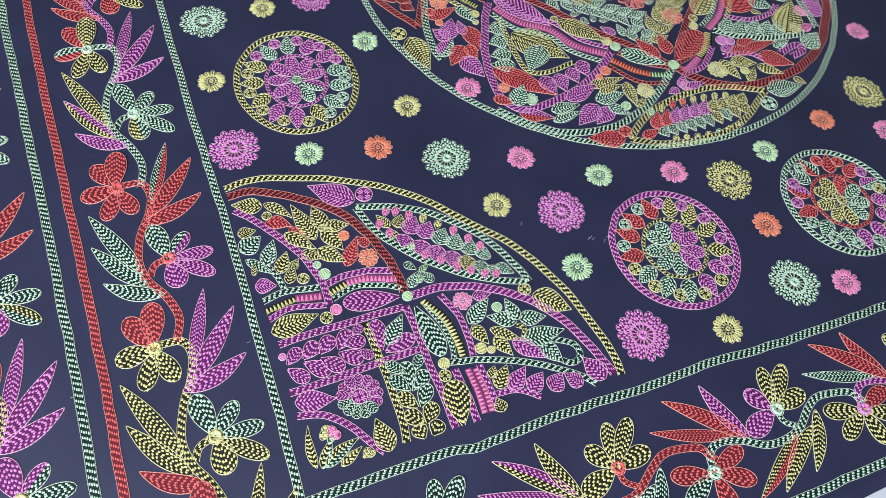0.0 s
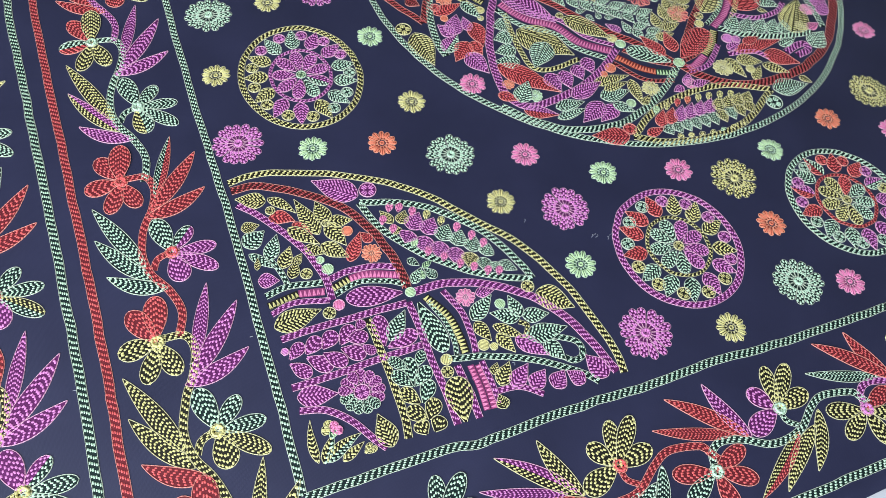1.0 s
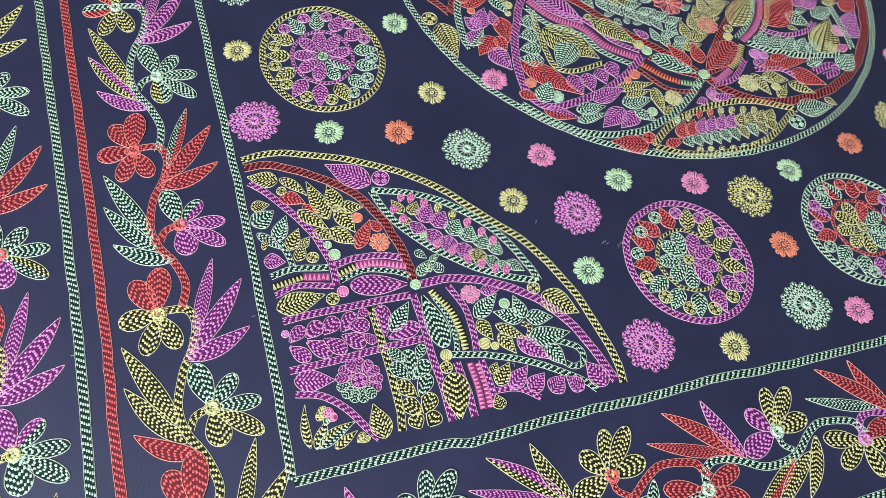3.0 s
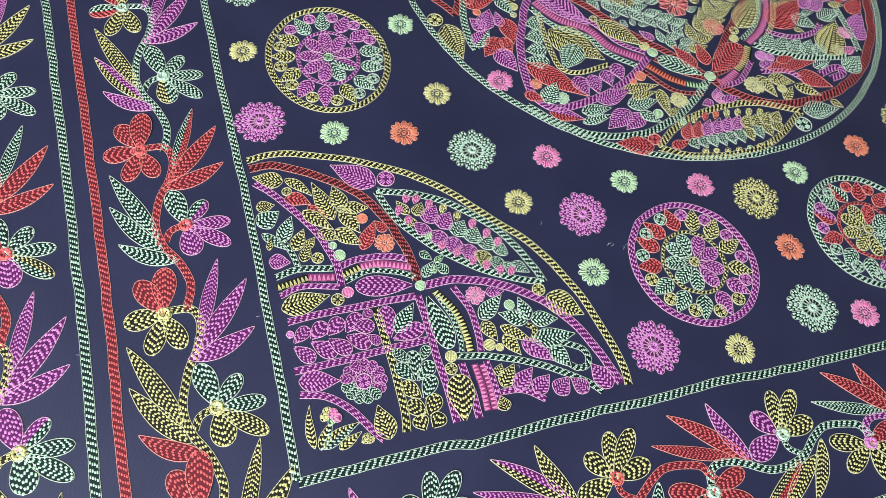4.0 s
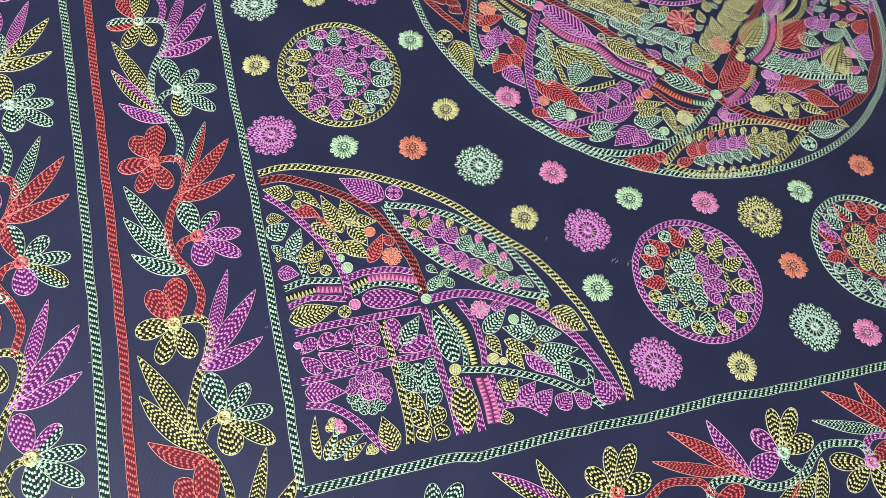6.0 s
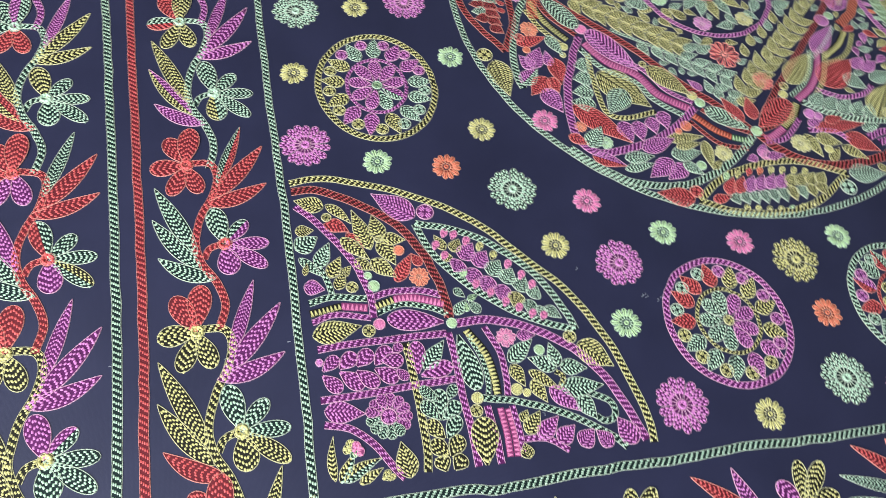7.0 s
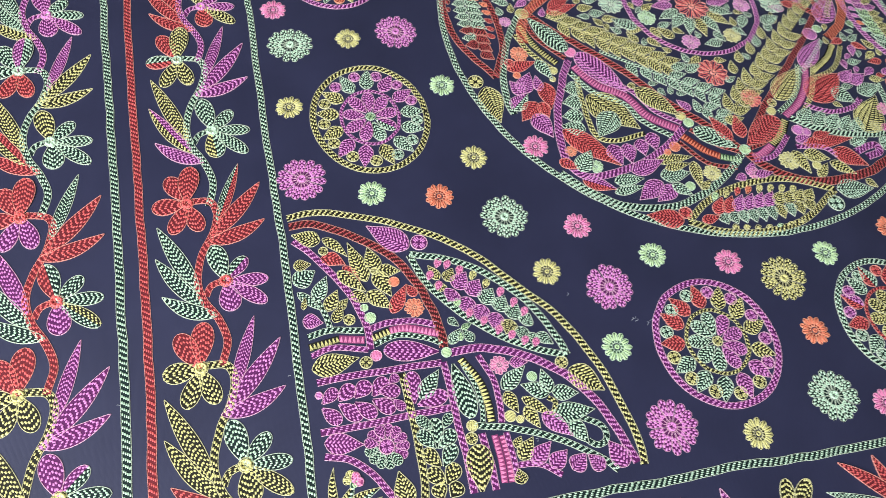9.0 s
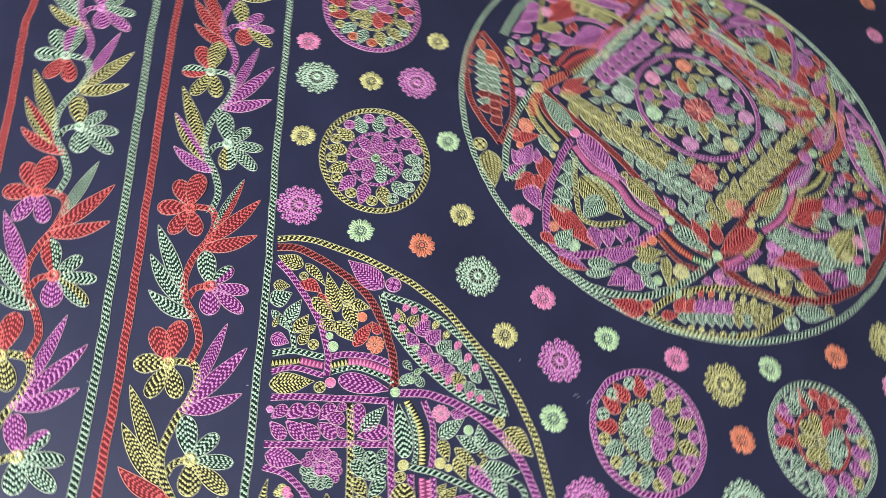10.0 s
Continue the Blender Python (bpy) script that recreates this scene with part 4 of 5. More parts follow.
    leaf(g, .1489, .1379, .1535, .1453, .0058, c["Ps"], kind=PETAL)
    leaf(g, .1593, .1285, .1639, .1358, .0058, c["Ps"], kind=PETAL)
    leaf(g, .1687, .1224, .1734, .1297, .0058, c["Ps"], kind=PETAL)
    leaf(g, .1781, .1163, .1829, .1235, .0058, c["Ps"], kind=PETAL)
    leaf(g, .1867, .1135, .1915, .1206, .0058, c["Ps"], kind=PETAL)
    leaf(g, .1194, .1269, .1309, .1386, .0087, c["G"])
    leaf(g, .1394, .1262, .1320, .1374, .0083, c["G"])
    leaf(g, .1226, .1486, .1300, .1404, .0068, c["G"])
    leaf(g, .1315, .1375, .1406, .1417, .0052, c["W"])
    leaf(g, .1301, .1357, .1288, .1279, .0046, c["Ws"], kind=PETAL)
    leaf(g, .0148, .0183, .0168, .0487, .0063, c["Y"], bend=.0019)
    leaf(g, .0179, .0171, .0302, .0357, .0075, c["YG"])
    leaf(g, .0202, .0169, .0479, .0289, .0092, c["YG"], bend=.0015)
    leaf(g, .0303, .0144, .0477, .0225, .0067, c["Y"])
    leaf(g, .0281, .0370, .0273, .0445, .0064, c["Ys"], kind=PETAL)
    leaf(g, .0281, .0370, .0222, .0388, .0064, c["Ys"], kind=PETAL)
    leaf(g, .0281, .0370, .0337, .0413, .0064, c["Ps"], kind=PETAL)
    leaf(g, .0281, .0370, .0362, .0346, .0064, c["Ps"], kind=PETAL)
    leaf(g, .0281, .0370, .0302, .0321, .0064, c["Ws"], kind=PETAL)
    leaf(g, .0458, .0143, .0518, .0199, .0050, c["Ys"], kind=PETAL)
    leaf(g, .0473, .0140, .0548, .0160, .0042, c["Ys"], kind=PETAL)


corner_quarter()

# ---- great medallion ----
CX, CY, CR = 0.4555, 0.4537, 0.2721
great = cord(Frame(cloth, CX, CY), ring_of(0, 0, CR - 0.0026, 60), 0.0056, "G", "great_medallion", "large round medallion densely filled with stitched leaves and flowers")


PX, PY = 0.4650, 0.4691


def great_side(turn, c):
    """The lower side towards the border, between two of the four joints of the great medallion."""
    k = 0.93 if turn else 1
    g = Frame(great, PX - (0.006 if turn else 0), PY - (0.012 if turn else 0), turn, k, k, polite=0.5 if turn else 0)
    dot(g, -.1896, .0102, .0072, c["Y"], True)
    cord(g, [(-.1925, .0109), (-.2153, -.0263), (-.2310, -.0717), (-.2347, -.1059), (-.2325, -.1211)], .0066, c["G"])
    cord(g, [(-.2062, -.1933), (-.1852, -.2156), (-.1581, -.2349), (-.1164, -.2430), (-.0794, -.2358), (-.0419, -.2157), (-.0146, -.1941)], .0071, c["G"])
    cord(g, [(-.1574, -.0567), (-.1766, -.0937), (-.1901, -.1286), (-.1968, -.1683), (-.1918, -.1907), (-.1756, -.2020), (-.1339, -.1948), (-.0932, -.1781), (-.0638, -.1554)], .0075, c["M"])
    cord(g, [(-.1877, .0127), (-.1692, -.0082), (-.1511, -.0271), (-.1267, -.0512), (-.1042, -.0756), (-.0848, -.1018), (-.0628, -.1310), (-.0404, -.1539), (-.0146, -.1867)], .0075, c["D"])
    cord(g, [(-.1910, .0044), (-.1851, -.0220), (-.1717, -.0414), (-.1600, -.0552)], .0049, c["D"])
    teeth(g, [(-.1972, -.0063), (-.1884, -.0354), (-.1708, -.0613)], .0083, c["Y"])
    cord(g, [(-.2056, -.0184), (-.1942, -.0462), (-.1763, -.0703)], .0054, c["Y"])
    dot(g, -.1518, -.0475, .0062, c["P"], True)
    teeth(g, [(-.1538, -.0658), (-.1372, -.0925), (-.1123, -.1102), (-.0970, -.1374), (-.0706, -.1573)], .0099, c["P"])
    cord(g, [(-.1482, -.0567), (-.1289, -.0852), (-.1038, -.1031), (-.0862, -.1327), (-.0638, -.1506)], .0047, c["M"])
    cord(g, [(-.1608, -.0733), (-.1454, -.0997), (-.1157, -.1209), (-.1046, -.1420), (-.0796, -.1652)], .0052, c["G"])
    leaf(g, -.1072, -.1059, -.1466, -.0490, .0269, c["M"], kind=PETAL)
    dot(g, -.1003, -.0980, .0040, c["Y"])
    leaf(g, -.0984, -.1017, -.0620, -.1423, .0219, c["Y"])
    dot(g, -.0617, -.1416, .0052, c["Y"], True)
    dot(g, -.0565, -.1508, .0052, c["W"], True)
    teeth(g, [(-.0694, -.1655), (-.0534, -.1841), (-.0393, -.1945)], .0082, c["O"])
    teeth(g, [(-.0393, -.1945), (-.0191, -.2018)], .0082, c["W"])
    cord(g, [(-.0590, -.1590), (-.0390, -.1786), (-.0152, -.1927)], .0045, c["D"])
    cord(g, [(-.0760, -.1720), (-.0550, -.2004), (-.0272, -.2093)], .0044, c["D"])
    leaf(g, -.0176, -.1866, -.0547, -.1591, .0198, c["G"], kind=PETAL)
    dot(g, -.0102, -.1896, .0058, c["W"], True)
    leaf(g, -.1851, .0029, -.1557, -.0459, .0216, c["G"], kind=PETAL)
    leaf(g, -.1562, -.0953, -.1740, -.0952, .0187, c["G"])
    leaf(g, -.1597, -.1117, -.1798, -.1122, .0184, c["G"])
    leaf(g, -.1635, -.1291, -.1849, -.1287, .0180, c["G"])
    leaf(g, -.1663, -.1468, -.1895, -.1395, .0177, c["G"])
    cord(g, [(-.1546, -.0792), (-.1589, -.1153), (-.1583, -.1530), (-.1412, -.1634), (-.1069, -.1577)], .0051, c["Y"])
    leaf(g, -.1519, -.1054, -.1093, -.1522, .0368, c["Y"])
    leaf(g, -.1306, -.1297, -.1557, -.1577, .0249, c["G"])
    leaf(g, -.1898, -.1449, -.1435, -.1925, .0240, c["R"])
    leaf(g, -.1470, -.1672, -.1422, -.1920, .0173, c["M"])
    leaf(g, -.1309, -.1677, -.1316, -.1911, .0161, c["M"])
    leaf(g, -.1156, -.1642, -.1153, -.1839, .0150, c["M"])
    leaf(g, -.1016, -.1578, -.1019, -.1792, .0151, c["M"])
    floret(g, -.1890, -.1705, .0066, c["O"])
    leaf(g, -.1872, -.1940, -.1690, -.1718, .0183, c["G"])
    floret(g, -.1694, -.1903, .0077, c["W"])
    leaf(g, -.2037, -.1796, -.1870, -.1915, .0116, c["R"])
    leaf(g, -.1871, -.2033, -.1570, -.2175, .0153, c["MR"])
    leaf(g, -.1566, -.2089, -.1261, -.2090, .0142, c["G"])
    leaf(g, -.1604, -.2210, -.1277, -.2170, .0102, c["G"])
    leaf(g, -.1360, -.2011, -.0990, -.1910, .0172, c["M"])
    leaf(g, -.1097, -.2147, -.1388, -.2317, .0193, c["M"])
    leaf(g, -.0983, -.2214, -.1216, -.2355, .0167, c["M"])
    leaf(g, -.1087, -.2085, -.0766, -.2085, .0172, c["G"])
    leaf(g, -.1008, -.2188, -.0847, -.2343, .0117, c["G"])
    leaf(g, -.1082, -.1907, -.0681, -.1908, .0122, c["Y"])
    leaf(g, -.0700, -.1959, -.0732, -.2287, .0120, c["Y"])
    leaf(g, -.1014, -.2012, -.0739, -.1984, .0094, c["Y"])
    leaf(g, -.0732, -.2287, -.0601, -.2193, .0079, c["Y"])
    dot(g, -.0834, -.2233, .0048, c["W"], True)
    dot(g, -.0919, -.1828, .0037, c["O"], True)
    dot(g, -.0821, -.1772, .0056, c["O"], True)
    floret(g, -.0554, -.2120, .0098, c["Y"])
    floret(g, -.2078, -.0455, .0101, c["O"])
    leaf(g, -.2254, -.0651, -.1926, -.0568, .0146, c["R"])
    dot(g, -.2212, -.0569, .0053, c["R"])
    dot(g, -.2173, -.0732, .0039, c["O"], True)
    leaf(g, -.2156, -.0977, -.2270, -.0797, .0155, c["M"])
    leaf(g, -.2181, -.0962, -.2031, -.0703, .0186, c["M"])
    leaf(g, -.1987, -.0950, -.1983, -.0747, .0115, c["M"])
    leaf(g, -.2324, -.1156, -.2118, -.0963, .0180, c["MG"])
    leaf(g, -.2057, -.1090, -.2268, -.1300, .0192, c["R"])
    leaf(g, -.1914, -.0849, -.1933, -.1189, .0184, c["R"])
    leaf(g, -.2023, -.1091, -.1981, -.1285, .0138, c["R"])
    leaf(g, -.2126, -.1228, -.2010, -.1526, .0203, c["M"])
    dot(g, -.1775, -.0703, .0047, c["Y"], True)
    dot(g, -.1810, -.0813, .0033, c["Y"], True)
    leaf(g, -.1922, -.0553, -.1812, -.0821, .0132, c["G"])
    leaf(g, -.1044, -.2595, -.1383, -.2483, .0199, c["R"])
    dot(g, -.0995, -.2510, .0063, c["R"])
    dot(g, -.2615, -.0774, .0077, c["Y"])
    leaf(g, -.2533, -.0846, -.2479, -.1296, .0246, c["Y"])


def great_other_side(turn, c):
    """The next side, with a red inner arc."""
    k = 0.93 if turn else 1
    g = Frame(great, PX - (0.006 if turn else 0), PY - (0.012 if turn else 0), turn, k, k, polite=0.5 if turn else 0)
    leaf(g, -.0042, -.1843, .0433, -.1561, .0288, c["R"], kind=PETAL)
    teeth(g, [(.0507, -.1587), (.0367, -.1769), (.0220, -.1868)], .0097, c["Y"])
    teeth(g, [(.0213, -.1882), (.0045, -.1975), (-.0053, -.1989)], .0087, c["P"])
    cord(g, [(-.0058, -.1900), (.0181, -.1817), (.0382, -.1616)], .0041, c["D"])
    cord(g, [(-.0057, -.2047), (.0210, -.1986), (.0442, -.1780)], .0054, c["M"])
    cord(g, [(-.0092, -.1939), (.0017, -.2102), (.0251, -.2270), (.0594, -.2363), (.0945, -.2341), (.1373, -.2216), (.1731, -.1976), (.2051, -.1631), (.2232, -.1314), (.2361, -.1027)], .0092, c["D"])
    dot(g, .0460, -.1357, .0050, c["Y"])
    dot(g, .0404, -.1461, .0050, c["Y"], True)
    teeth(g, [(.0531, -.1543), (.0772, -.1384), (.0970, -.1145), (.1104, -.0868)], .0082, c["P"])
    cord(g, [(.0479, -.1488), (.0689, -.1356), (.0883, -.1133), (.1012, -.0874)], .0052, c["G"])
    cord(g, [(.0740, -.1542), (.0955, -.1311), (.1102, -.1077), (.1200, -.0880)], .0053, c["Y"])
    leaf(g, .0529, -.1318, .1008, -.0909, .0279, c["Y"])
    cord(g, [(.0574, -.1566), (.0823, -.1737), (.1176, -.1853), (.1592, -.1876)], .0072, c["G"])
    leaf(g, .0669, -.1643, .0855, -.1461, .0166, c["G"])
    leaf(g, .0802, -.1702, .1008, -.1516, .0166, c["G"])
    leaf(g, .0943, -.1747, .1148, -.1568, .0167, c["G"])
    leaf(g, .1085, -.1792, .1266, -.1610, .0167, c["G"])
    leaf(g, .1232, -.1830, .1359, -.1648, .0168, c["G"])
    cord(g, [(.0807, -.1422), (.1078, -.1542), (.1371, -.1510), (.1522, -.1406)], .0059, c["M"])
    leaf(g, .0915, -.1355, .1464, -.1037, .0366, c["R"])
    leaf(g, .1236, -.1249, .1435, -.1453, .0207, c["G"])
    leaf(g, .1417, -.1153, .1633, -.1006, .0154, c["M"])
    leaf(g, .1511, -.1183, .1764, -.1076, .0171, c["M"])
    leaf(g, .1342, -.1838, .1730, -.1384, .0343, c["Y"])
    floret(g, .1731, -.1569, .0090, c["P"])
    floret(g, .1507, -.1783, .0080, c["Y"])
    leaf(g, .1554, -.1822, .1740, -.1785, .0113, c["P"])
    leaf(g, .1543, -.1324, .1876, -.1249, .0187, c["G"])
    cord(g, [(.1854, -.1211), (.1806, -.1580), (.1755, -.1852)], .0061, c["G"])
    leaf(g, .1857, -.1537, .2122, -.1317, .0187, c["M"])
    leaf(g, .1967, -.1296, .2237, -.1120, .0191, c["R"])
    leaf(g, .1437, -.2072, .1703, -.1908, .0222, c["G"])
    leaf(g, .1835, -.1684, .2025, -.1510, .0150, c["M"])
    dot(g, .0584, -.1732, .0063, c["M"], True)
    dot(g, .0667, -.1768, .0049, c["M"], True)
    leaf(g, .0503, -.1866, .0701, -.1804, .0107, c["M"])
    leaf(g, .0562, -.1906, .1162, -.1898, .0154, c["R"])
    leaf(g, .0710, -.1837, .0922, -.1806, .0108, c["R"])
    leaf(g, .1093, -.1965, .1334, -.1908, .0125, c["G"])
    cord(g, [(.0472, -.1922), (.0759, -.1967), (.0877, -.2092)], .0055, c["M"])
    cord(g, [(.1101, -.2066), (.1351, -.2005), (.1367, -.2092), (.1198, -.2135)], .0077, c["M"])
    leaf(g, .0856, -.2013, .1159, -.2242, .0213, c["R"])
    floret(g, .0312, -.2077, .0114, c["Y"])
    leaf(g, .0404, -.1972, .0482, -.2258, .0148, c["Y"])
    leaf(g, .0515, -.2012, .0765, -.2119, .0165, c["Y"])
    dot(g, .0585, -.2172, .0047, c["Y"], True)
    leaf(g, .0548, -.2305, .0716, -.2156, .0103, c["Y"])
    leaf(g, .0749, -.2146, .0970, -.2323, .0127, c["Y"])
    leaf(g, .0669, -.2462, .1067, -.2507, .0219, c["G"])
    dot(g, .0577, -.2615, .0084, c["G"])
    leaf(g, .1040, -.0916, .1482, -.0518, .0222, c["M"])
    dot(g, .1387, -.0449, .0085, c["M"], True)
    dot(g, .1519, -.0376, .0055, c["W"], True)
    leaf(g, .1610, -.0284, .1973, .0154, .0285, c["M"])
    cord(g, [(.2070, .0208), (.2018, -.0090), (.1820, -.0348), (.1586, -.0512)], .0105, c["O"])
    teeth(g, [(.1135, -.0990), (.1417, -.0810), (.1595, -.0621)], .0082, c["Y"])
    cord(g, [(.0964, -.1014), (.1259, -.0773), (.1502, -.0535)], .0052, c["G"])
    cord(g, [(.1095, -.1096), (.1447, -.0954), (.1693, -.0640)], .0052, c["Y"])
    dot(g, .2082, .0245, .0084, c["O"], True)


def great_lens(turn, c, dx=0.0, dy=0.0):
    """The pointed oval between a joint and the rim."""
    g = Frame(great, PX + dx, PY + dy, turn, 0.97 if turn else 1, 0.97 if turn else 1, polite=0.5 if turn else 0)
    cord(g, [(-.1000, -.2598), (-.0623, -.2366), (-.0165, -.2270), (.0250, -.2302), (.0639, -.2467)], .0066, c["Y"])
    cord(g, [(-.1000, -.2598), (-.0719, -.2748), (-.0287, -.2815), (.0162, -.2742), (.0639, -.2467)], .0064, c["Y"])
    leaf(g, -.0698, -.2568, -.0569, -.2394, .0122, c["R"])
    leaf(g, -.0593, -.2565, -.0463, -.2393, .0123, c["R"])
    leaf(g, -.0487, -.2562, -.0356, -.2393, .0124, c["M"])
    leaf(g, -.0380, -.2558, -.0249, -.2394, .0124, c["M"])
    leaf(g, -.0272, -.2555, -.0142, -.2396, .0125, c["M"])
    leaf(g, -.0164, -.2552, -.0034, -.2399, .0126, c["M"])
    leaf(g, -.0054, -.2549, .0073, -.2403, .0126, c["Y"])
    leaf(g, .0056, -.2546, .0181, -.2409, .0127, c["Y"])
    leaf(g, .0167, -.2542, .0289, -.2416, .0128, c["Y"])
    leaf(g, .0279, -.2539, .0397, -.2423, .0128, c["Y"])
    leaf(g, -.0642, -.2571, -.0621, -.2690, .0120, c["G"])
    leaf(g, -.0542, -.2568, -.0527, -.2699, .0121, c["G"])
    leaf(g, -.0441, -.2564, -.0431, -.2706, .0122, c["G"])
    leaf(g, -.0339, -.2561, -.0334, -.2711, .0122, c["G"])
    leaf(g, -.0237, -.2557, -.0236, -.2713, .0123, c["G"])
    leaf(g, -.0134, -.2554, -.0135, -.2712, .0123, c["G"])
    leaf(g, -.0031, -.2550, -.0032, -.2708, .0124, c["Y"])
    leaf(g, .0074, -.2547, .0074, -.2701, .0125, c["G"])
    leaf(g, .0179, -.2543, .0181, -.2691, .0126, c["Y"])
    leaf(g, .0285, -.2539, .0290, -.2680, .0126, c["Y"])
    leaf(g, -.0670, -.2425, -.0613, -.2342, .0059, c["Ws"], kind=PETAL)
    leaf(g, -.0547, -.2412, -.0490, -.2328, .0059, c["Ys"], kind=PETAL)
    leaf(g, -.0425, -.2401, -.0366, -.2318, .0059, c["Rs"], kind=PETAL)
    leaf(g, -.0305, -.2397, -.0244, -.2313, .0060, c["Os"], kind=PETAL)
    leaf(g, -.0186, -.2401, -.0125, -.2316, .0060, c["Ys"], kind=PETAL)
    leaf(g, -.0071, -.2413, -.0008, -.2328, .0060, c["Ys"], kind=PETAL)
    leaf(g, .0042, -.2432, .0105, -.2347, .0061, c["Ys"], kind=PETAL)
    leaf(g, .0153, -.2456, .0217, -.2372, .0061, c["Ys"], kind=PETAL)
    leaf(g, -.0571, -.2693, -.0572, -.2751, .0063, c["Ys"], kind=PETAL)
    leaf(g, -.0465, -.2716, -.0463, -.2766, .0063, c["Ys"], kind=PETAL)
    leaf(g, -.0357, -.2735, -.0352, -.2777, .0063, c["Ys"], kind=PETAL)
    leaf(g, -.0245, -.2748, -.0238, -.2784, .0064, c["Ys"], kind=PETAL)
    leaf(g, -.0129, -.2751, -.0121, -.2786, .0064, c["Ws"], kind=PETAL)
    leaf(g, -.0008, -.2748, -.0001, -.2782, .0064, c["Ys"], kind=PETAL)
    leaf(g, .0116, -.2739, .0122, -.2775, .0065, c["Ys"], kind=PETAL)
    leaf(g, -.0866, -.2617, -.0668, -.2593, .0101, c["R"])
    leaf(g, -.0183, -.2199, -.0075, -.2036, .0110, c["M"])
    leaf(g, -.0225, -.2197, -.0348, -.2217, .0094, c["M"])
    leaf(g, -.0135, -.2201, .0075, -.2198, .0096, c["M"])
    floret(g, -.0124, -.2176, .0074, c["P"])


def sprig(g, x0, y0, x1, y1, n, long, wide, tints, sides=(1, -1), stem="", spread=38):
    """A stem with leaves standing off it in pairs, like a herringbone."""
    if stem:
        cord(g, [(x0, y0), ((x0 + x1) / 2, (y0 + y1) / 2), (x1, y1)], 0.0034, stem, "stem")
    a = math.atan2(y1 - y0, x1 - x0)
    for k in range(n):
        m = (k + 0.15) / n
        x, y = x0 + (x1 - x0) * m, y0 + (y1 - y0) * m
        for side in sides:
            b = a + side * radians(spread + random.uniform(-5, 5))
            size = long * random.uniform(0.92, 1.06)
            off = 0.0012 * side
            px, py = x - math.sin(a) * off, y + math.cos(a) * off
            leaf(g, px, py, px + size * math.cos(b), py + size * math.sin(b), wide, tints[k % len(tints)])


def great_middle():
    """The diamond between the four joints, with a ring of flowers in it."""
    g = Frame(great, PX, PY, jitter=0.0004)
    tidy = Frame(great, PX, PY, jitter=0.0004, polite=0.34)
    cord(g, [(x + 0.011, y + 0.015) for x, y in ring_of(0, 0, 0.0785, 40)], 0.0052, "M", "ring")
    cord(g, [(-.184, .014), (-.154, .035), (-.099, .100), (-.038, .175), (-.010, .212)], .0070, "D")
    cord(g, [(.206, .034), (.160, .075), (.106, .116), (.063, .166), (.020, .212)], .0070, "D")
    cord(g, [(.006, -.172), (.060, -.115), (.115, -.062), (.165, -.010), (.200, .022)], .0070, "D")
    # along the side between the first two joints
    sprig(tidy, -.164, .006, -.046, -.078, 10, .0235, .0122, "Y", stem="Y")
    sprig(tidy, -.120, -.048, -.008, -.124, 9, .0200, .0108, "G", stem="G")
    sprig(tidy, -.088, -.082, -.034, -.130, 5, .0175, .0118, "R", (1,), spread=40)
    sprig(tidy, -.050, -.080, -.022, -.090, 2, .0220, .0115, "G")
    sprig(tidy, -.128, .014, -.070, -.030, 5, .0200, .0110, "YG", (1,))
    sprig(tidy, -.034, -.132, -.012, -.152, 2, .0180, .0105, "G")
    # the next side
    sprig(tidy, -.018, -.154, .176, .014, 16, .0225, .0118, "Y", stem="Y")
    sprig(tidy, .036, -.126, .092, -.070, 5, .0200, .0112, "G")
    sprig(tidy, .088, -.074, .152, -.014, 5, .0235, .0125, "M")
    sprig(tidy, .052, -.072, .112, -.018, 5, .0190, .0105, "YG", (1,))
    sprig(tidy, .020, -.096, .060, -.056, 3, .0190, .0105, "Y", (1,))
    # the far sides
    sprig(tidy, -.146, .028, -.048, .146, 10, .0215, .0118, "G", stem="G")
    sprig(tidy, -.112, .034, -.030, .116, 8, .0215, .0118, "M")
    sprig(tidy, -.132, .018, -.078, .050, 4, .0190, .0110, "YG")
    sprig(tidy, -.052, .112, .004, .196, 6, .0205, .0115, "YYG")
    sprig(tidy, -.080, .120, -.010, .205, 6, .0180, .0105, "YG", (1,))
    sprig(tidy, .178, .058, .056, .150, 11, .0215, .0118, "G", stem="G")
    sprig(tidy, .146, .050, .026, .138, 9, .0215, .0122, "R")
    sprig(tidy, .192, .036, .100, .042, 7, .0215, .0118, "Y", stem="Y")
    sprig(tidy, .188, .020, .112, -.012, 5, .0190, .0110, "MR")
    sprig(tidy, .040, .120, .012, .198, 6, .0205, .0115, "YG")
    for x, y, u, v, tint in ((-.162, .010, -.124, .020, "R"), (-.158, .014, -.128, .034, "R"), (-.020, -.178, -.032, -.146, "R"), (-.006, -.176, -.004, -.146, "R"), (.016, .196, .020, .160, "R"), (.176, .026, .144, .018, "R"), (.172, .038, .140, .044, "R"), (-.066, -.020, -.092, -.004, "G"), (-.064, .030, -.092, .040, "G"), (.094, .016, .118, .022, "G"), (.086, -.024, .110, -.016, "G")):
        leaf(g, x, y, u, v, .0150, tint)
    for x, y, r, tint in ((-.003, -.090, .0185, "R"), (.026, -.128, .0125, "R"), (.010, .122, .0170, "P"), (-.085, .018, .0150, "G"), (.112, .004, .0150, "G")):
        floret(g, x, y, r, tint)
    # inside the ring
    cx, cy = .011, .012
    floret(g, cx, cy - .004, .0205, "R")
    rays = "G G G Y G Y G M M M G Y O G M M".split()
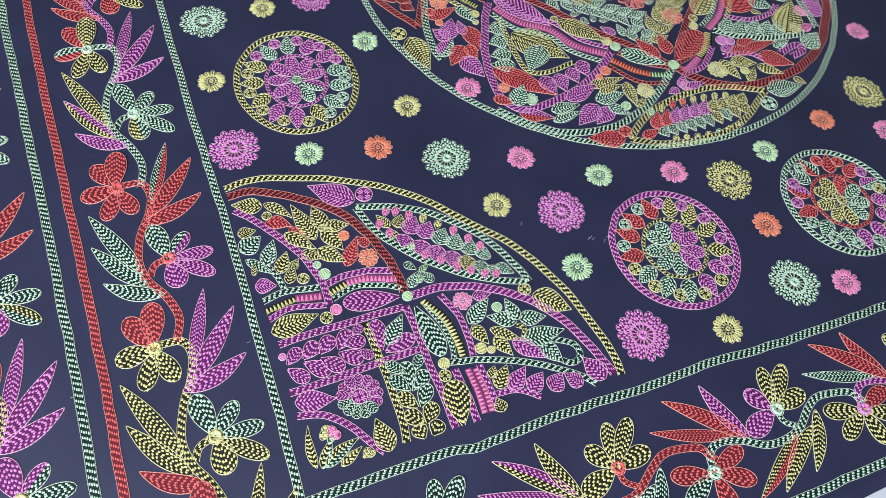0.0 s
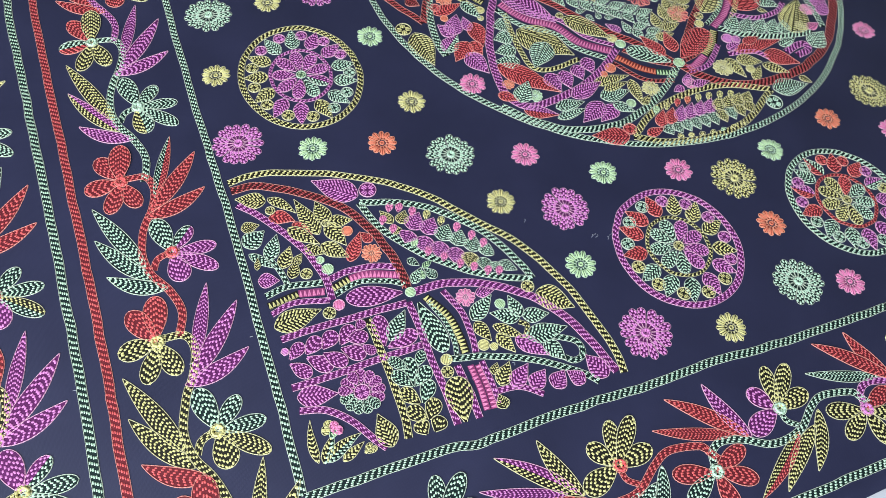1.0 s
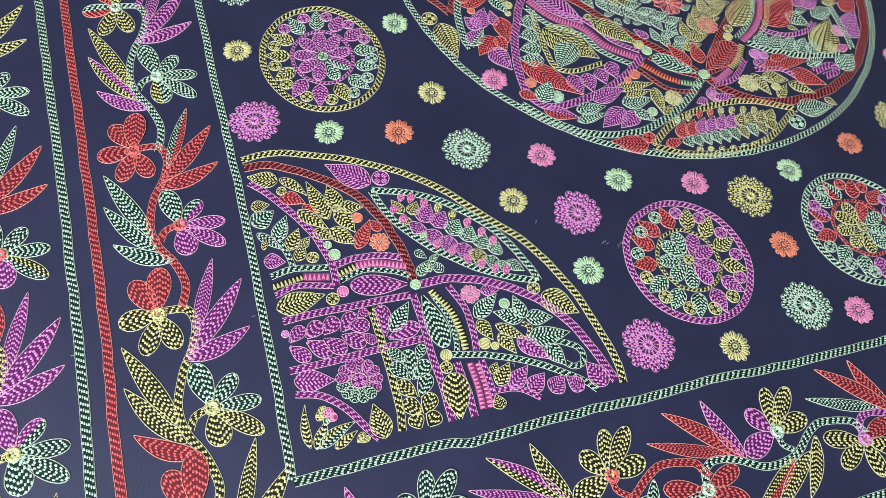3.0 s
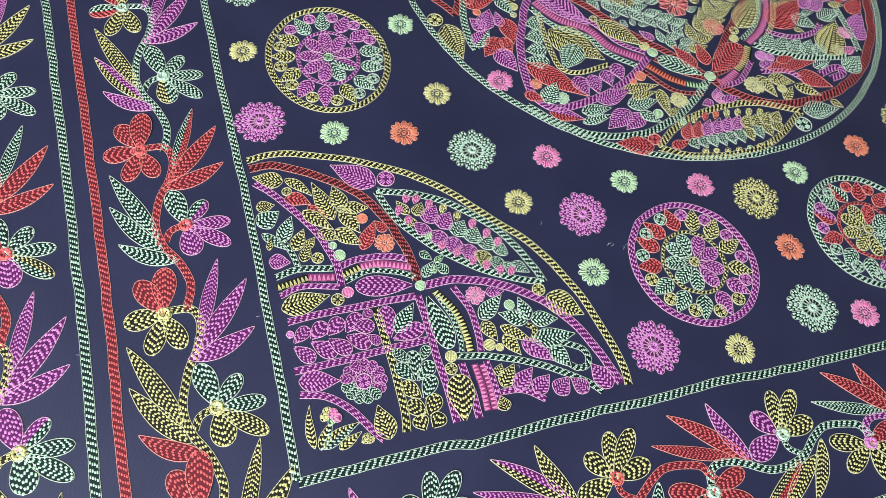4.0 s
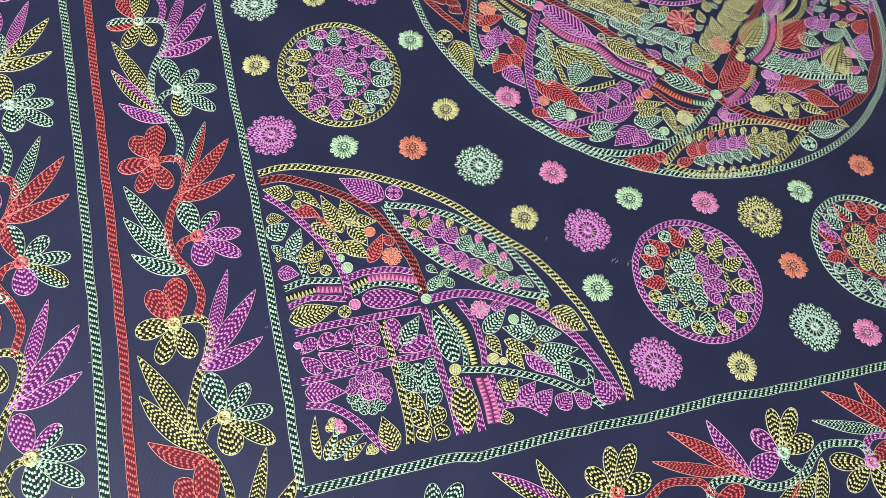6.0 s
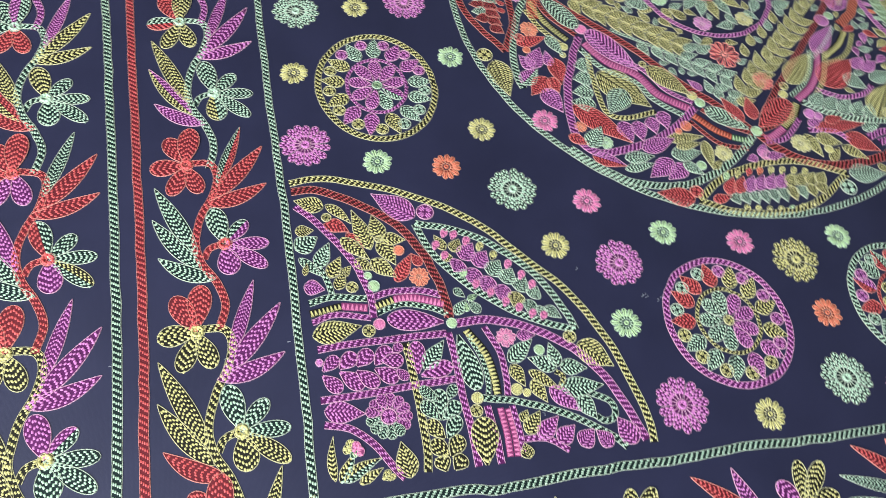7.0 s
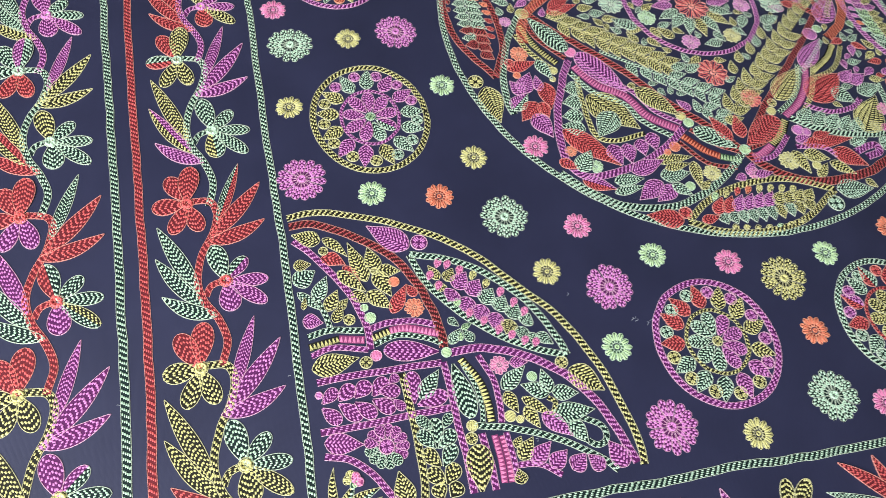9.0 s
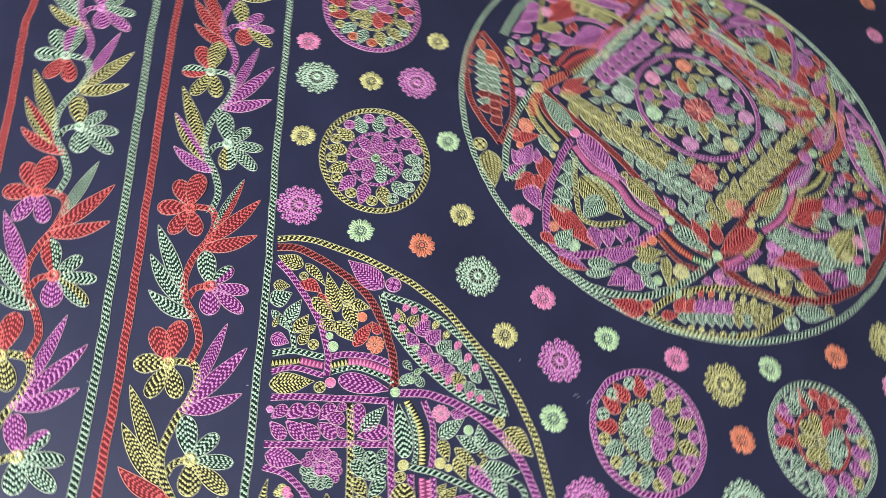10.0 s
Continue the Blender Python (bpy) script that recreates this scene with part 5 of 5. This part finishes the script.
    for k, tint in enumerate(rays):
        a = -2.75 + 2 * math.pi * k / len(rays)
        c0, s0 = math.cos(a), math.sin(a)
        leaf(g, cx + .0215 * c0, cy + .0215 * s0, cx + .050 * c0, cy + .050 * s0, .0140, tint)
    edge = "W Y M G Y G M M G Y O M P M".split()
    for k, tint in enumerate(edge):
        a = 3.45 + 2 * math.pi * k / len(edge)
        c0, s0 = math.cos(a), math.sin(a)
        x, y = cx + .0625 * c0, cy + .002 + .0625 * s0
        if k % 2:
            leaf(g, x - .010 * s0, y + .010 * c0, x + .012 * s0, y - .012 * c0, .0125, tint)
        else:
            floret(g, x, y, .0112, tint)


great_side(0, SAME)
great_other_side(0, SAME)
great_lens(0, SAME)
great_middle()
great_lens(-90, swapped(Y="D", M="G", R="O", P="M"), 0.0, -0.012)
great_lens(180, swapped(Y="R", M="Y", G="M"), -0.004, -0.022)
great_lens(90, swapped(Y="M", R="G", G="Y", M="W"), -0.015, -0.006)
great_side(180, swapped(G="Y", Y="G", P="M"))
great_other_side(180, swapped(D="G", R="M", G="Y", Y="R"))


def sprinkle(parent, inside, tints, tries, seed):
    """Small leaves in the spaces that a dense motif leaves open, larger ones first."""
    rng = random.Random(seed)
    g = Frame(parent)
    for long, wide in ((0.018, 0.0095), (0.014, 0.0080), (0.011, 0.0066)):
        for _ in range(tries):
            x, y = inside(rng)
            turn = rng.uniform(0, 2 * math.pi)
            u, v = math.cos(turn), math.sin(turn)
            spots = [(x + u * a * long - v * s * wide, y + v * a * long + u * s * wide) for a, s in ((0, 0), (-0.45, 0), (0.45, 0), (-0.2, 0.36), (-0.2, -0.36), (0.2, 0.3), (0.2, -0.3), (-0.35, 0.15), (0.3, 0.15))]
            if any(TAKEN[int(p * 1000 + 300), int(q * 1000 + 200)] for p, q in spots):
                continue
            leaf(g, x - u * long / 2, y - v * long / 2, x + u * long / 2, y + v * long / 2, wide, rng.choice(tints))


def in_ring(cx, cy, r0, r1):
    def pick(rng):
        a, r = rng.uniform(0, 2 * math.pi), math.sqrt(rng.uniform(r0 * r0, r1 * r1))
        return cx + r * math.cos(a), cy + r * math.sin(a)
    return pick


sprinkle(great, in_ring(PX, PY, 0, 0.125), "YYGG", 2500, 5)
sprinkle(great, in_ring(PX, PY, 0.12, 0.185), "YGGMMRR", 3000, 6)


def upper_half(rng):
    pick = in_ring(CX, CY, 0.13, 0.225)
    x, y = pick(rng)
    while y < CY + 0.03:
        x, y = pick(rng)
    return x, y


sprinkle(great, upper_half, "YGMRMG", 3500, 7)


def far_side(rng):
    pick = in_ring(CX, CY, 0.15, 0.258)
    x, y = pick(rng)
    while x < CX + 0.10:
        x, y = pick(rng)
    return x, y


sprinkle(great, far_side, "GMRYGY", 3000, 8)

# ---- field: rosettes and small medallions ----
rosette(0.1690, 0.3909, 0.0128, "W", False)
rosette(0.0209, 0.3792, 0.0128, "Y", False)
rosette(0.0814, 0.2752, 0.0128, "W", False)
rosette(0.1399, 0.2648, 0.0128, "O", False)
rosette(0.1808, 0.3029, 0.0128, "Y", False)
rosette(0.2429, 0.3083, 0.0128, "P", False)
rosette(0.2576, 0.2186, 0.0128, "P", False)
rosette(0.3176, 0.1804, 0.0128, "W", False)
rosette(0.2169, 0.1783, 0.0128, "Y", False)
rosette(0.3860, 0.1635, 0.0128, "P", False)
rosette(0.4846, 0.1583, 0.0128, "W", False)
rosette(0.5641, 0.1744, 0.0128, "O", False)
rosette(0.4374, 0.0881, 0.0128, "O", False)
rosette(0.4701, 0.0177, 0.0128, "P", False)
rosette(0.3468, 0.0140, 0.0128, "Y", False)
rosette(0.2559, 0.1025, 0.0128, "W", False)
rosette(0.6842, 0.2688, 0.0128, "P", False)
rosette(0.0871, 0.4590, 0.0128, "Y", False)
rosette(0.6198, 0.1434, 0.0128, "P", False)
rosette(0.0184, 0.5044, 0.0128, "P", False)
rosette(0.1609, 0.5283, 0.0128, "Y", False)
rosette(0.7835, 0.6528, 0.0128, "P", False)
rosette(0.7951, 0.7186, 0.0128, "O", False)
rosette(0.0231, 0.2976, 0.0217, "M", True)
rosette(0.1937, 0.2365, 0.0217, "G", True)
rosette(0.2676, 0.1559, 0.0217, "M", True)
rosette(0.4318, 0.1398, 0.0217, "Y", True)
rosette(0.4263, 0.0320, 0.0217, "G", True)
rosette(0.2783, 0.0320, 0.0217, "M", True)
rosette(0.6306, 0.1929, 0.0217, "Y", True)
rosette(0.0300, 0.4561, 0.0217, "G", True)
rosette(0.1366, 0.4650, 0.0217, "M", True)
medallion(0.0936, 0.3592, 0.0557, 0.0639, "Y", "M", "G M M G G G Y M M Y Y Y G".split(), "M M M G G G Y Y Y Y Y M M".split(), "M M M MG G M M M M".split(), "W", -3)
medallion(0.3449, 0.0933, 0.0560, 0.0582, "M", "Y", "R Y Y Y Y M M G G G R R R".split(), "M M M M M Y Y Y Y Y G G G".split(), "G M M M M G G G G".split(), "Y", 2)
medallion(0.5212, 0.0882, 0.0560, 0.0582, "G", "R", "RG R R MG M M M M G G R RM G".split(), "R R M Y Y Y G G G G M M G".split(), "Y R G G G Y Y Y Y".split(), "Y", 8)
medallion(0.0858, 0.5637, 0.0557, 0.0639, "M", "Y", "G M R R Y Y Y G G R R Y Y".split(), "Y Y M M G G O O Y Y M M G".split(), "M M M R R Y Y M M".split(), "G")


# ---- lint on the cloth ----


def lint(x, y, turn, size):
    """A tiny pale curled fibre."""
    data = bpy.data.curves.new("lint", "CURVE")
    data.dimensions, data.bevel_depth, data.bevel_resolution = "3D", 0.00016, 1
    line = data.splines.new("POLY")
    line.points.add(7)
    for k, point in enumerate(line.points):
        a = k / 7
        u, v = (a - 0.5) * size, 0.25 * size * math.sin(5 * a + turn)
        px, py = x + u * math.cos(turn) - v * math.sin(turn), y + u * math.sin(turn) + v * math.cos(turn)
        point.co = (px - x, py - y, float(lift(px, py)) - float(lift(x, y)) + 0.0002, 1)
    data.materials.append(LINT)
    ob = tagged(new("lint", data), "tiny pale grey lint fibre lying on the cloth", "lint", "lint on the cloth")
    ob.location = (x, y, float(lift(x, y)))


lint(0.2775, 0.1239, 1.2, 0.0033)
lint(0.2943, 0.1208, 0.8, 0.0044)
lint(0.2897, 0.1182, 1.5, 0.0033)
lint(0.2288, 0.1547, 1.4, 0.0033)
lint(0.2794, 0.1245, 0.9, 0.0039)
lint(-0.1272, 0.1199, 0.3, 0.0022)
lint(-0.0065, 0.1212, 0.6, 0.0022)
lint(-0.0502, 0.1143, 0.5, 0.0033)
lint(0.2811, 0.1224, 1.0, 0.0033)
lint(0.1689, 0.0412, 2.0, 0.0028)
